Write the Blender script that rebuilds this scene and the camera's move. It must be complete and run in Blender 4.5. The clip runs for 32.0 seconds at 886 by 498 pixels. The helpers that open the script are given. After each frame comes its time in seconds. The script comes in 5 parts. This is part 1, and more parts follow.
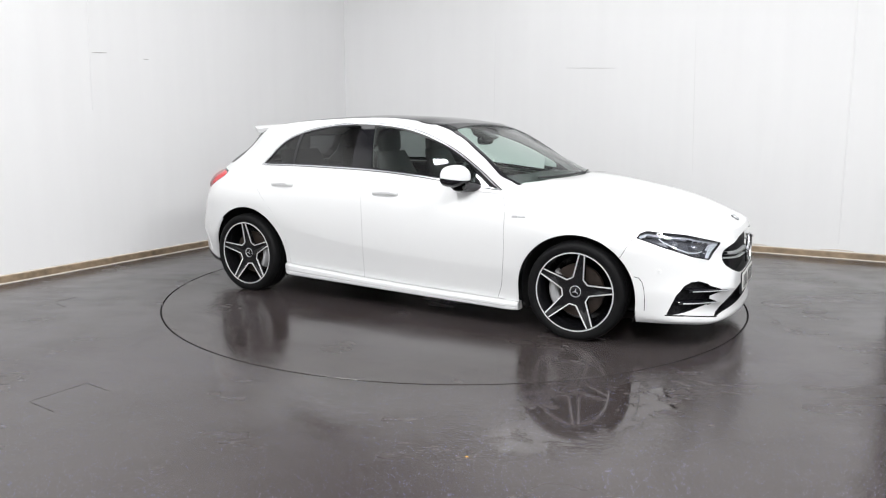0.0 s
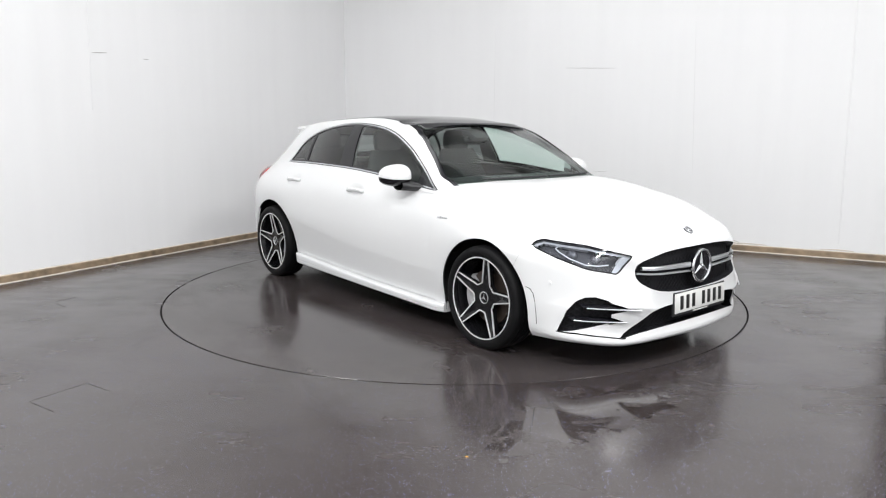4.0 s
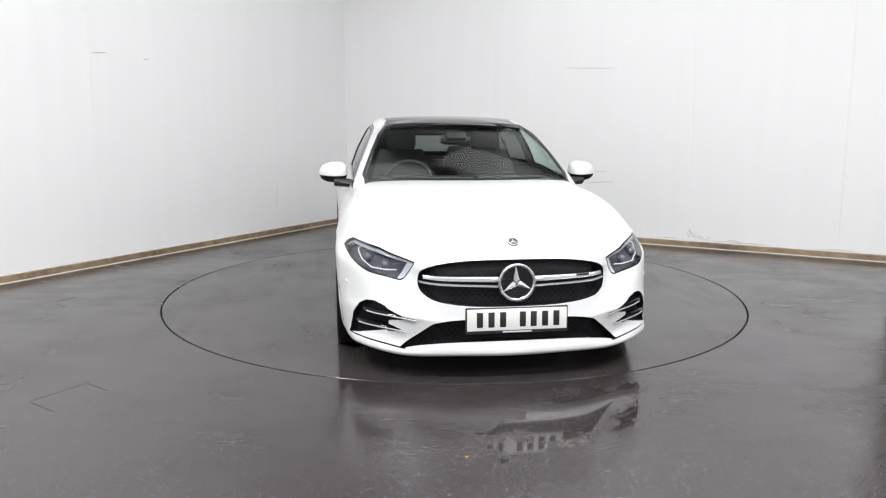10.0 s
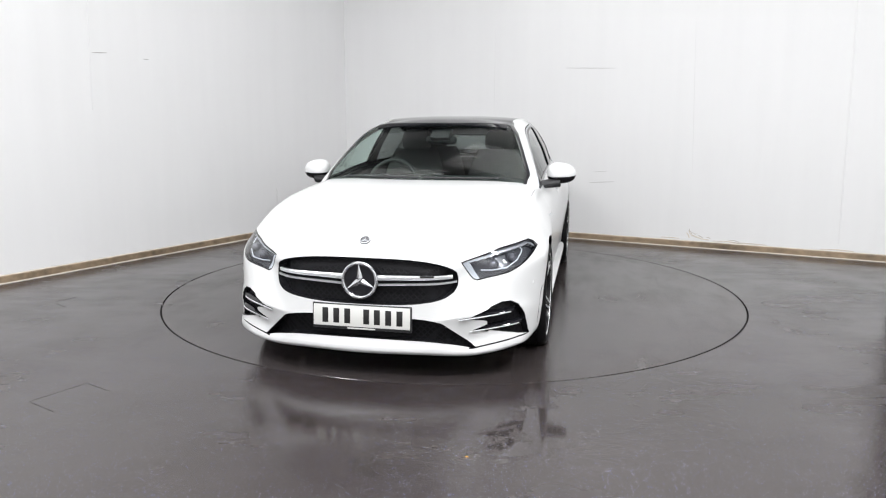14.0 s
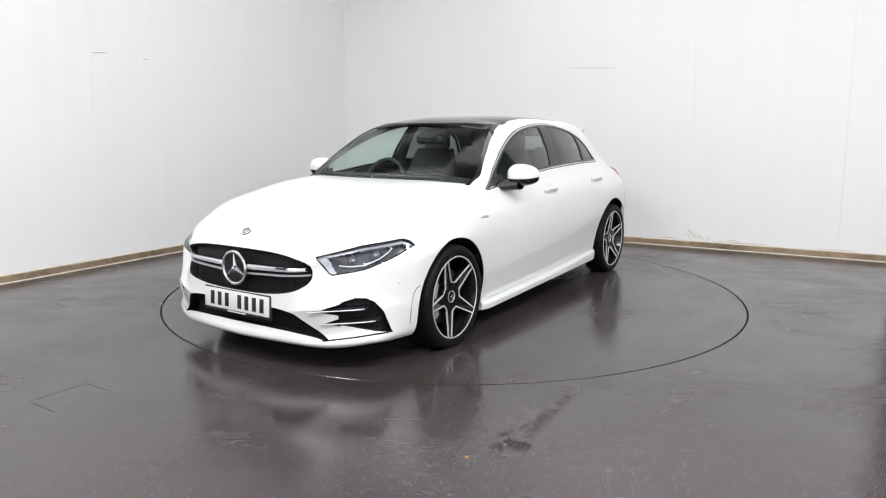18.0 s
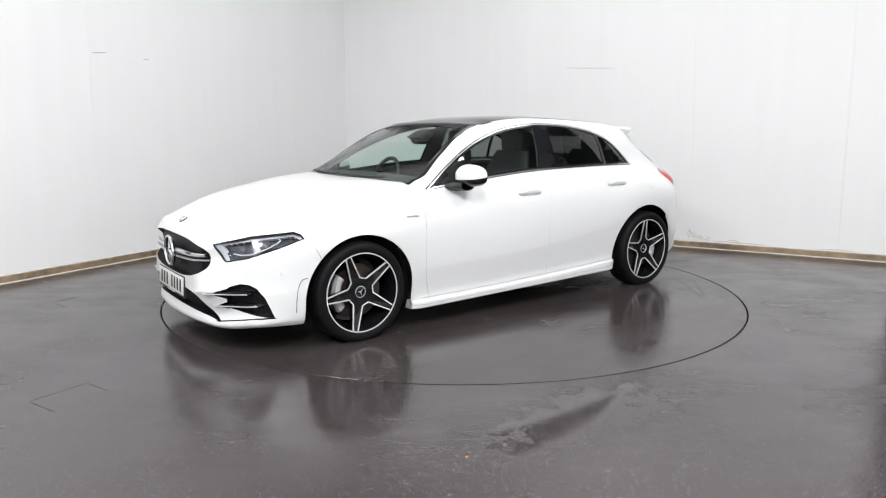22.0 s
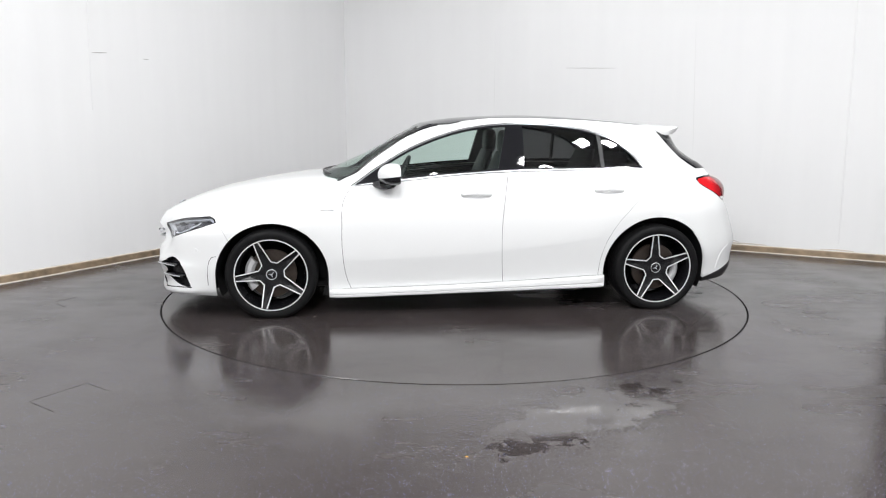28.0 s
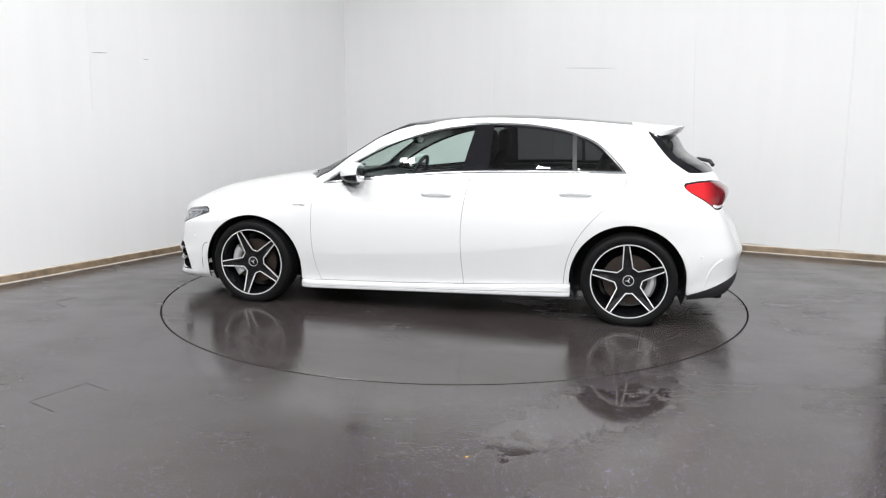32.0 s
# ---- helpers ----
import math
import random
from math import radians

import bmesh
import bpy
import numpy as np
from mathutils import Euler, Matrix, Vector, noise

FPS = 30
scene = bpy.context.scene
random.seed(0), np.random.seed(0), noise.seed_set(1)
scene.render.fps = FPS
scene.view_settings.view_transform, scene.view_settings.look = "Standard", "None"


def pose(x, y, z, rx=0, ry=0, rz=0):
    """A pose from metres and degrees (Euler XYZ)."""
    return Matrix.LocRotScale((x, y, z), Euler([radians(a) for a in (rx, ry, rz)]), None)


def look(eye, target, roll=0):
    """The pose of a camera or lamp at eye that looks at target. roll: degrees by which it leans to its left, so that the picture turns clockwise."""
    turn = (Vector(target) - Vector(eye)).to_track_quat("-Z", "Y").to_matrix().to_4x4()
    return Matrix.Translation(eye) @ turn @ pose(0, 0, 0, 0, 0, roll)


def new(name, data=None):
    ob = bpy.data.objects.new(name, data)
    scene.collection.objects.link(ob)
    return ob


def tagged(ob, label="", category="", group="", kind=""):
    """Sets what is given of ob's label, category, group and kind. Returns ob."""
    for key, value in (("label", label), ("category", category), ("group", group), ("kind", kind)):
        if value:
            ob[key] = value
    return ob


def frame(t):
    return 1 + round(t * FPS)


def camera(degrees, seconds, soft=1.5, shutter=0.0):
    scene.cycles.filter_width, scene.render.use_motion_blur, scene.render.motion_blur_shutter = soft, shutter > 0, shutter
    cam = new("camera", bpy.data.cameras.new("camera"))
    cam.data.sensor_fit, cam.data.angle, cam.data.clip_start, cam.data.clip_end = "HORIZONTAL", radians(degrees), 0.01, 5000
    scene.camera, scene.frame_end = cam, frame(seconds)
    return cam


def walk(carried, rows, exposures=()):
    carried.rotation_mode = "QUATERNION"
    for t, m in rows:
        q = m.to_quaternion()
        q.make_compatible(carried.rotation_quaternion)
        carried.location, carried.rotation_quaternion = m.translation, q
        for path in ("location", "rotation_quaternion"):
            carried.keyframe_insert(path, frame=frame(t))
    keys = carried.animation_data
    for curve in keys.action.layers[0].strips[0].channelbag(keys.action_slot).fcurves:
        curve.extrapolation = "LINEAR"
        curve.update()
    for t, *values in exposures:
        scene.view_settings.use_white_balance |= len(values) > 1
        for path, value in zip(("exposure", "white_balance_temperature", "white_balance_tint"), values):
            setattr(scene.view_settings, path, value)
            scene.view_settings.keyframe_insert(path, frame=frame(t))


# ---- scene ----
# ---- camera ----
CAM = (0.0, -5.677, 1.299)
TILT, LEAN, PAN = radians(9.797), 0.171, radians(0.829)
AIM = (CAM[0] - math.sin(PAN) * math.cos(TILT), CAM[1] + math.cos(PAN) * math.cos(TILT), CAM[2] - math.sin(TILT))
cam = camera(64.61, 32.0, soft=1.15)
walk(cam, [(0.0, look(CAM, AIM, LEAN)), (32.0, look(CAM, AIM, LEAN))])

# ---- world, lights, exposure ----
scene.view_settings.exposure = 0.0
world = bpy.data.worlds.new("world")
scene.world = world
world.use_nodes = True
world.node_tree.nodes["Background"].inputs[0].default_value = (0.9, 0.95, 1.0, 1)
world.node_tree.nodes["Background"].inputs[1].default_value = 0.05
CEIL = 4.8


def lamp_or_fill(x, y, sx, sy, power, turn):
    lamp = bpy.data.lights.new("panel_or_fill", "AREA")
    lamp.shape, lamp.size, lamp.size_y, lamp.energy = "RECTANGLE", sx, sy, power
    lamp.color = (0.985, 0.992, 0.992)
    ob = new("panel_or_fill", lamp)
    ob.matrix_world = pose(x, y, CEIL - 0.09, 0, 0, turn)
    return ob


# The two large panels are added soft fill for the walls, not known lamps.
LAMPS_AND_FILL = [(-1.95, 0.15, 54, 2.8, 2.0), (1.4, 1.1, 52, 3.0, 2.0), (-3.1, -3.2, 124, .6, .42), (3.4, -2.5, 150, .6, .42), (-2.8, -5.6, 155, .6, .42), (0.0, -5.4, 172, .6, .42), (2.8, -5.0, 150, .6, .42), (-0.4, -8.0, 160, .6, .42)]
for lx, ly, lp, sx, sy in LAMPS_AND_FILL:
    lamp_or_fill(lx, ly, sx, sy, lp, -27)

# ---- materials ----
def mat(name, col, rough=0.5, metal=0.0, **kw):
    m = bpy.data.materials.new(name)
    m.use_nodes = True
    b = m.node_tree.nodes["Principled BSDF"]
    b.inputs["Base Color"].default_value = (*col, 1)
    b.inputs["Roughness"].default_value = rough
    b.inputs["Metallic"].default_value = metal
    for key, val in kw.items():
        b.inputs[key.replace("_", " ")].default_value = val
    return m


def node(m, kind, **kw):
    n = m.node_tree.nodes.new(kind)
    for key, val in kw.items():
        if key == "operation":
            n.operation = val
        elif key == "blend":
            n.blend_type = val
        elif key == "data":
            n.data_type = val
        else:
            n.inputs[key.replace("_", " ")].default_value = val
    return n


def join(m, a, out, b, inp):
    m.node_tree.links.new(a.outputs[out], b.inputs[inp])


def bsdf(m):
    return m.node_tree.nodes["Principled BSDF"]


def grain(m, scale, amount, rough=None, bump=0.0, detail=4.0, distance=0.002):
    """Two scales of noise over colour, roughness and relief."""
    b = bsdf(m)
    col = tuple(b.inputs["Base Color"].default_value)
    co = node(m, "ShaderNodeTexCoord")
    big = node(m, "ShaderNodeTexNoise", Scale=scale * 0.13, Detail=3.0)
    fine = node(m, "ShaderNodeTexNoise", Scale=scale, Detail=detail)
    join(m, co, "Object", big, "Vector")
    join(m, co, "Object", fine, "Vector")
    add = node(m, "ShaderNodeMath", operation="ADD")
    join(m, big, "Fac", add, 0)
    join(m, fine, "Fac", add, 1)
    ramp = m.node_tree.nodes.new("ShaderNodeMapRange")
    ramp.inputs["From Min"].default_value, ramp.inputs["From Max"].default_value = 0.6, 1.4
    ramp.inputs["To Min"].default_value, ramp.inputs["To Max"].default_value = 1 - amount, 1 + amount
    join(m, add, 0, ramp, 0)
    mul = node(m, "ShaderNodeVectorMath", operation="SCALE")
    mul.inputs[0].default_value = col[:3]
    join(m, ramp, 0, mul, "Scale")
    join(m, mul, 0, b, "Base Color")
    if rough:
        rr = m.node_tree.nodes.new("ShaderNodeMapRange")
        rr.inputs["From Min"].default_value, rr.inputs["From Max"].default_value = 0.3, 0.7
        rr.inputs["To Min"].default_value, rr.inputs["To Max"].default_value = rough
        join(m, fine, "Fac", rr, 0)
        join(m, rr, 0, b, "Roughness")
    if bump:
        bp = node(m, "ShaderNodeBump", Strength=bump, Distance=distance)
        join(m, fine, "Fac", bp, "Height")
        join(m, bp, 0, b, "Normal")
    return m


def glass(name, tint, gloss=0.02, sheen=0.045, power=4.0):
    """A thin pane: tinted see-through with a mirror sheen that grows at a grazing angle."""
    m = bpy.data.materials.new(name)
    m.use_nodes = True
    nt = m.node_tree
    nt.nodes.remove(bsdf(m))
    out = nt.nodes["Material Output"]
    tr = node(m, "ShaderNodeBsdfTransparent", Color=(*tint, 1))
    gl = node(m, "ShaderNodeBsdfGlossy", Color=(1, 1, 1, 1), Roughness=gloss)
    lw = node(m, "ShaderNodeLayerWeight", Blend=0.5)
    pw = node(m, "ShaderNodeMath", operation="POWER")
    pw.inputs[1].default_value = power
    join(m, lw, "Facing", pw, 0)
    sc = node(m, "ShaderNodeMath", operation="MULTIPLY_ADD")
    sc.inputs[1].default_value, sc.inputs[2].default_value = 0.85, sheen
    join(m, pw, 0, sc, 0)
    mx = nt.nodes.new("ShaderNodeMixShader")
    join(m, sc, 0, mx, 0)
    join(m, tr, 0, mx, 1)
    join(m, gl, 0, mx, 2)
    join(m, mx, 0, out, 0)
    return m


PAINT = mat("white_paint", (0.675, 0.68, 0.685), 0.35, 0.0, Coat_Weight=0.55, Coat_Roughness=0.05)
BLACKGLOSS = mat("black_gloss", (0.008, 0.008, 0.010), 0.035, 0.0, Specular_IOR_Level=0.42)
PLASTIC = grain(mat("black_plastic", (0.02, 0.02, 0.022), 0.5), 300, 0.15, (0.4, 0.6), 0.1)
DARK = mat("dark_liner", (0.008, 0.008, 0.009), 0.85)
FRIT = mat("black_frit", (0.010, 0.010, 0.012), 0.08, 0.0, Specular_IOR_Level=0.5)
CHROME = mat("chrome", (0.66, 0.67, 0.69), 0.22, 1.0)
SATIN = mat("satin_silver", (0.72, 0.73, 0.75), 0.32, 0.8)
MACHINED = mat("machined_silver", (0.80, 0.80, 0.81), 0.35, 0.55)
RUBBER = grain(mat("rubber", (0.006, 0.006, 0.0065), 0.55, 0.0, Specular_IOR_Level=0.12), 90, 0.2, (0.45, 0.65), 0.1)
SPOKE = mat("spoke_black", (0.006, 0.006, 0.007), 0.18, 0.0, Specular_IOR_Level=0.35)
IRON = grain(mat("brake_iron", (0.034, 0.024, 0.019), 0.45, 0.4), 60, 0.35, (0.35, 0.6))
PROJECTOR = mat("smoky_projector", (0.22, 0.22, 0.24), 0.2, 0.6)
CALIPER = mat("caliper_grey", (0.40, 0.40, 0.41), 0.35, 0.3)
WINDSCREEN = glass("windscreen_glass", (0.78, 0.87, 0.83), 0.12, 0.024, 7.0)
FRONTGLASS = glass("door_glass", (0.82, 0.92, 0.88))
PRIVACY = glass("privacy_glass", (0.24, 0.25, 0.25))
CLEAR = glass("lens_glass", (0.80, 0.82, 0.85))
LEATHER = grain(mat("dark_leather", (0.022, 0.022, 0.024), 0.5), 120, 0.2, (0.45, 0.65), 0.15)
CABIN = grain(mat("cabin_trim", (0.03, 0.03, 0.032), 0.6), 150, 0.15, (0.5, 0.7), 0.1)
HEADLINE = mat("headlining", (0.10, 0.10, 0.10), 0.9)
RED = mat("red_lens", (0.55, 0.01, 0.015), 0.12, 0.0, Coat_Weight=0.45, Coat_Roughness=0.03)


def smoked(m):
    """The red lens turns smoky towards the middle of the tail."""
    b = bsdf(m)
    co = node(m, "ShaderNodeTexCoord")
    sp = node(m, "ShaderNodeSeparateXYZ")
    join(m, co, "Object", sp, 0)
    r = m.node_tree.nodes.new("ShaderNodeMapRange")
    for key, val in (("From Min", -1.80), ("From Max", -1.90)):
        r.inputs[key].default_value = val
    join(m, sp, 0, r, 0)
    mx = node(m, "ShaderNodeMix", data="RGBA")
    mx.inputs[6].default_value = (0.60, 0.012, 0.018, 1)
    mx.inputs[7].default_value = (0.12, 0.006, 0.010, 1)
    join(m, r, 0, mx, 0)
    join(m, mx, 2, b, "Base Color")


smoked(RED)
WHITELENS = mat("white_lens", (0.75, 0.75, 0.75), 0.15)
PLATE = mat("plate_white", (0.62, 0.62, 0.60), 0.35)
INK = mat("plate_black", (0.01, 0.01, 0.01), 0.4)
LED = mat("led_strip", (0.88, 0.9, 0.93), 0.4)
REFLECTOR = mat("lamp_reflector", (0.72, 0.73, 0.76), 0.3, 0.5)
LAMPDARK = mat("lamp_housing", (0.10, 0.10, 0.11), 0.22)
WALLPAINT = mat("white_wall_paint", (0.755, 0.755, 0.76), 0.55)


def streaks(m):
    """Roller marks and faint upright streaks in the wall paint."""
    b = bsdf(m)
    co = node(m, "ShaderNodeTexCoord")
    mp = node(m, "ShaderNodeMapping", Scale=(5.0, 5.0, 0.35))
    join(m, co, "Object", mp, 0)
    n1 = node(m, "ShaderNodeTexNoise", Scale=1.6, Detail=4.0)
    join(m, mp, 0, n1, "Vector")
    n2 = node(m, "ShaderNodeTexNoise", Scale=0.9, Detail=3.0)
    join(m, co, "Object", n2, "Vector")
    ad = node(m, "ShaderNodeMath", operation="ADD")
    join(m, n1, "Fac", ad, 0)
    join(m, n2, "Fac", ad, 1)
    r = m.node_tree.nodes.new("ShaderNodeMapRange")
    for key, val in (("From Min", 0.6), ("From Max", 1.4), ("To Min", 0.978), ("To Max", 1.016)):
        r.inputs[key].default_value = val
    join(m, ad, 0, r, 0)
    mul = node(m, "ShaderNodeVectorMath", operation="SCALE")
    mul.inputs[0].default_value = tuple(b.inputs["Base Color"].default_value)[:3]
    join(m, r, 0, mul, "Scale")
    join(m, mul, 0, b, "Base Color")
    fine = node(m, "ShaderNodeTexNoise", Scale=90.0, Detail=3.0)
    join(m, co, "Object", fine, "Vector")
    bp = node(m, "ShaderNodeBump", Strength=0.12, Distance=0.002)
    join(m, fine, "Fac", bp, "Height")
    join(m, bp, 0, b, "Normal")
    return m


WALL = streaks(mat("streaky_wall_paint", (0.765, 0.765, 0.77), 0.5))
CEILPAINT = grain(mat("ceiling_paint", (0.55, 0.55, 0.56), 0.8), 4, 0.1)
TIMBER = grain(mat("worn_skirting", (0.235, 0.175, 0.115), 0.6), 14, 0.6, (0.45, 0.75), 0.2)
BEAD = grain(mat("skirting_bead", (0.55, 0.50, 0.44), 0.6), 12, 0.3)
SCUFF = mat("scuff_grey", (0.42, 0.41, 0.40), 0.7)
JOINT = mat("joint_filler", (0.70, 0.70, 0.70), 0.6)
GROOVE = mat("groove_dark", (0.012, 0.011, 0.011), 0.5)
ORANGE = mat("orange_fleck", (0.75, 0.40, 0.06), 0.6)
CRACK = grain(mat("bare_plaster", (0.36, 0.31, 0.26), 0.85), 60, 0.3)
FLAKE = grain(mat("flaked_plaster", (0.60, 0.54, 0.46), 0.8), 40, 0.3)


def honeycomb():
    """Black gloss plastic with a small raised mesh."""
    m = mat("black_mesh", (0.014, 0.014, 0.016), 0.45, 0.0, Specular_IOR_Level=0.15)
    b = bsdf(m)
    co = node(m, "ShaderNodeTexCoord")
    v = node(m, "ShaderNodeTexVoronoi", Scale=42.0, Randomness=0.0)
    v.feature = "DISTANCE_TO_EDGE"
    mp = node(m, "ShaderNodeMapping", Rotation=(radians(45), 0, 0))
    join(m, co, "Object", mp, 0)
    join(m, mp, 0, v, "Vector")
    r = m.node_tree.nodes.new("ShaderNodeMapRange")
    r.inputs["From Min"].default_value, r.inputs["From Max"].default_value = 0.08, 0.2
    r.inputs["To Min"].default_value, r.inputs["To Max"].default_value = 1.0, 0.0
    join(m, v, "Distance", r, 0)
    bp = node(m, "ShaderNodeBump", Strength=0.3, Distance=0.004)
    join(m, r, 0, bp, "Height")
    join(m, bp, 0, b, "Normal")
    mx = node(m, "ShaderNodeMix", data="RGBA")
    mx.inputs[6].default_value = (0.005, 0.005, 0.006, 1)
    mx.inputs[7].default_value = (0.011, 0.011, 0.013, 1)
    join(m, r, 0, mx, 0)
    join(m, mx, 2, b, "Base Color")
    return m


GRILLE = honeycomb()


def floor_material(name, puddle):
    """Dark safety sheet with pale flakes; the floor also has a film of water in one stretch."""
    m = mat(name, (0.05, 0.045, 0.044), 0.3, 0.0, Specular_IOR_Level=0.62)
    b = bsdf(m)
    nt = m.node_tree
    geo = node(m, "ShaderNodeTexCoord")

    def noise_of(scale, detail=3.0, rough=0.5, stretch=None):
        n = node(m, "ShaderNodeTexNoise", Scale=scale, Detail=detail, Roughness=rough)
        if stretch:
            mp = node(m, "ShaderNodeMapping", Scale=stretch, Rotation=(0, 0, radians(27)))
            join(m, geo, "Object", mp, 0)
            join(m, mp, 0, n, "Vector")
        else:
            join(m, geo, "Object", n, "Vector")
        return n

    def span(src, out, lo, hi, a, c):
        r = nt.nodes.new("ShaderNodeMapRange")
        for key, val in (("From Min", lo), ("From Max", hi), ("To Min", a), ("To Max", c)):
            r.inputs[key].default_value = val
        join(m, src, out, r, 0)
        return r

    big = noise_of(0.7, 4.0)
    smear = noise_of(2.2, 5.0, 0.6, (1.0, 3.5, 1.0))
    wetn = noise_of(1.1, 5.0, 0.6)
    rough = span(wetn, "Fac", 0.38, 0.62, 0.14, 0.27)
    rough2 = span(smear, "Fac", 0.35, 0.7, -0.03, 0.05)
    radd = node(m, "ShaderNodeMath", operation="ADD")
    join(m, rough, 0, radd, 0)
    join(m, rough2, 0, radd, 1)
    cr = nt.nodes.new("ShaderNodeValToRGB")
    cr.color_ramp.elements[0].position, cr.color_ramp.elements[0].color = 0.35, (0.029, 0.0225, 0.021, 1)
    cr.color_ramp.elements[1].position, cr.color_ramp.elements[1].color = 0.65, (0.045, 0.038, 0.0375, 1)
    join(m, big, "Fac", cr, 0)
    flakes = []
    for scale, lo, hi, share, most in ((98.0, .168, .10, .40, .95), (140.0, .165, .10, .60, .6)):
        vor = node(m, "ShaderNodeTexVoronoi", Scale=scale)
        join(m, geo, "Object", vor, "Vector")
        fl = span(vor, "Distance", lo, hi, 0.0, most if puddle else .4 * most)
        pick = node(m, "ShaderNodeSeparateColor")
        join(m, vor, "Color", pick, 0)
        th = node(m, "ShaderNodeMath", operation="GREATER_THAN")
        th.inputs[1].default_value = share
        join(m, pick, 0, th, 0)
        one = node(m, "ShaderNodeMath", operation="MULTIPLY")
        join(m, fl, 0, one, 0)
        join(m, th, 0, one, 1)
        flakes.append(one)
    mu = node(m, "ShaderNodeMath", operation="MAXIMUM")
    join(m, flakes[0], 0, mu, 0)
    join(m, flakes[1], 0, mu, 1)
    hue = nt.nodes.new("ShaderNodeValToRGB")
    hue.color_ramp.elements[0].color = (0.17, 0.23, 0.66, 1)
    hue.color_ramp.elements[1].color = (0.62, 0.65, 0.82, 1)
    join(m, pick, 1, hue, 0)
    mx = node(m, "ShaderNodeMix", data="RGBA")
    join(m, mu, 0, mx, 0)
    join(m, cr, 0, mx, 6)
    join(m, hue, 0, mx, 7)
    join(m, mx, 2, b, "Base Color")
    # fine relief of the sheet
    fine = noise_of(160.0, 2.0)
    bp = node(m, "ShaderNodeBump", Strength=0.05, Distance=0.001)
    join(m, fine, "Fac", bp, "Height")
    last = bp
    if puddle:
        # a long film of standing water with a ragged edge, and trampled wet round it
        mp = node(m, "ShaderNodeMapping", Location=(-0.62, 2.62, 0))
        join(m, geo, "Object", mp, 0)
        turn = node(m, "ShaderNodeMapping", Rotation=(0, 0, radians(-38)), Scale=(1.0, 1.0, 1.0))
        join(m, mp, 0, turn, 0)
        sq = node(m, "ShaderNodeMapping", Scale=(1 / 0.56, 1 / 0.19, 1.0))
        join(m, turn, 0, sq, 0)
        ln = node(m, "ShaderNodeVectorMath", operation="LENGTH")
        join(m, sq, 0, ln, 0)
        rag = noise_of(6.5, 6.0, 0.7)
        rg = span(rag, "Fac", 0.3, 0.7, -0.85, 0.85)
        dist = node(m, "ShaderNodeMath", operation="ADD")
        join(m, ln, "Value", dist, 0)
        join(m, rg, 0, dist, 1)
        wet = span(dist, 0, 1.08, 0.82, 0.0, 1.0)
        damp = span(dist, 0, 2.3, 1.0, 0.0, 1.0)
        mr = node(m, "ShaderNodeMix", data="FLOAT")
        join(m, wet, 0, mr, 0)
        join(m, radd, 0, mr, 2)
        mr.inputs[3].default_value = 0.06
        join(m, mr, 0, b, "Roughness")
        rip = noise_of(38.0, 2.0, 0.5, (1.0, 1.8, 1.0))
        rs = node(m, "ShaderNodeMath", operation="SUBTRACT")
        join(m, damp, 0, rs, 0)
        join(m, wet, 0, rs, 1)
        rs.use_clamp = True
        patch = span(noise_of(1.9, 4.0, 0.6), "Fac", 0.50, 0.66, 0.0, 0.5)
        ad = node(m, "ShaderNodeMath", operation="MAXIMUM")
        join(m, rs, 0, ad, 0)
        join(m, patch, 0, ad, 1)
        dry = node(m, "ShaderNodeMath", operation="SUBTRACT")
        dry.use_clamp = True
        join(m, ad, 0, dry, 0)
        join(m, wet, 0, dry, 1)
        rs = dry
        rm = node(m, "ShaderNodeMath", operation="MULTIPLY")
        join(m, rip, "Fac", rm, 0)
        join(m, rs, 0, rm, 1)
        b2 = node(m, "ShaderNodeBump", Strength=0.38, Distance=0.004)
        join(m, rm, 0, b2, "Height")
        join(m, bp, 0, b2, "Normal")
        last = b2
    else:
        join(m, radd, 0, b, "Roughness")
    join(m, last, 0, b, "Normal")
    return m


FLOOR = floor_material("wet_speckled_floor", True)
DECK = floor_material("speckled_deck", False)

from mathutils import kdtree


# ---- mesh helpers ----
def mesh_of(bm, name, smooth=True, sharp=35):
    bm.normal_update()
    me = bpy.data.meshes.new(name)
    bm.to_mesh(me)
    bm.free()
    for p in me.polygons:
        p.use_smooth = smooth
    if smooth:
        me.set_sharp_from_angle(angle=radians(sharp))
    return me


def part(name, bm, material, parent=None, label="", smooth=True, sharp=35):
    me = mesh_of(bm, name, smooth, sharp) if isinstance(bm, bmesh.types.BMesh) else bm
    if material and not me.materials:
        me.materials.append(material)
    ob = new(name, me)
    if parent:
        ob.parent = parent
    if label:
        ob["label"] = label
    return ob


def grid_bm(rows, close_u=False, close_v=False):
    """A quad sheet from rows of points (arrays of n x 3)."""
    bm = bmesh.new()
    vs = [[bm.verts.new(p) for p in r] for r in rows]
    n, k = len(vs), len(vs[0])
    for i in range(n if close_v else n - 1):
        for j in range(k if close_u else k - 1):
            q = [vs[i][j], vs[i][(j + 1) % k], vs[(i + 1) % n][(j + 1) % k], vs[(i + 1) % n][j]]
            bm.faces.new(q)
    bmesh.ops.remove_doubles(bm, verts=bm.verts, dist=1e-5)
    return bm


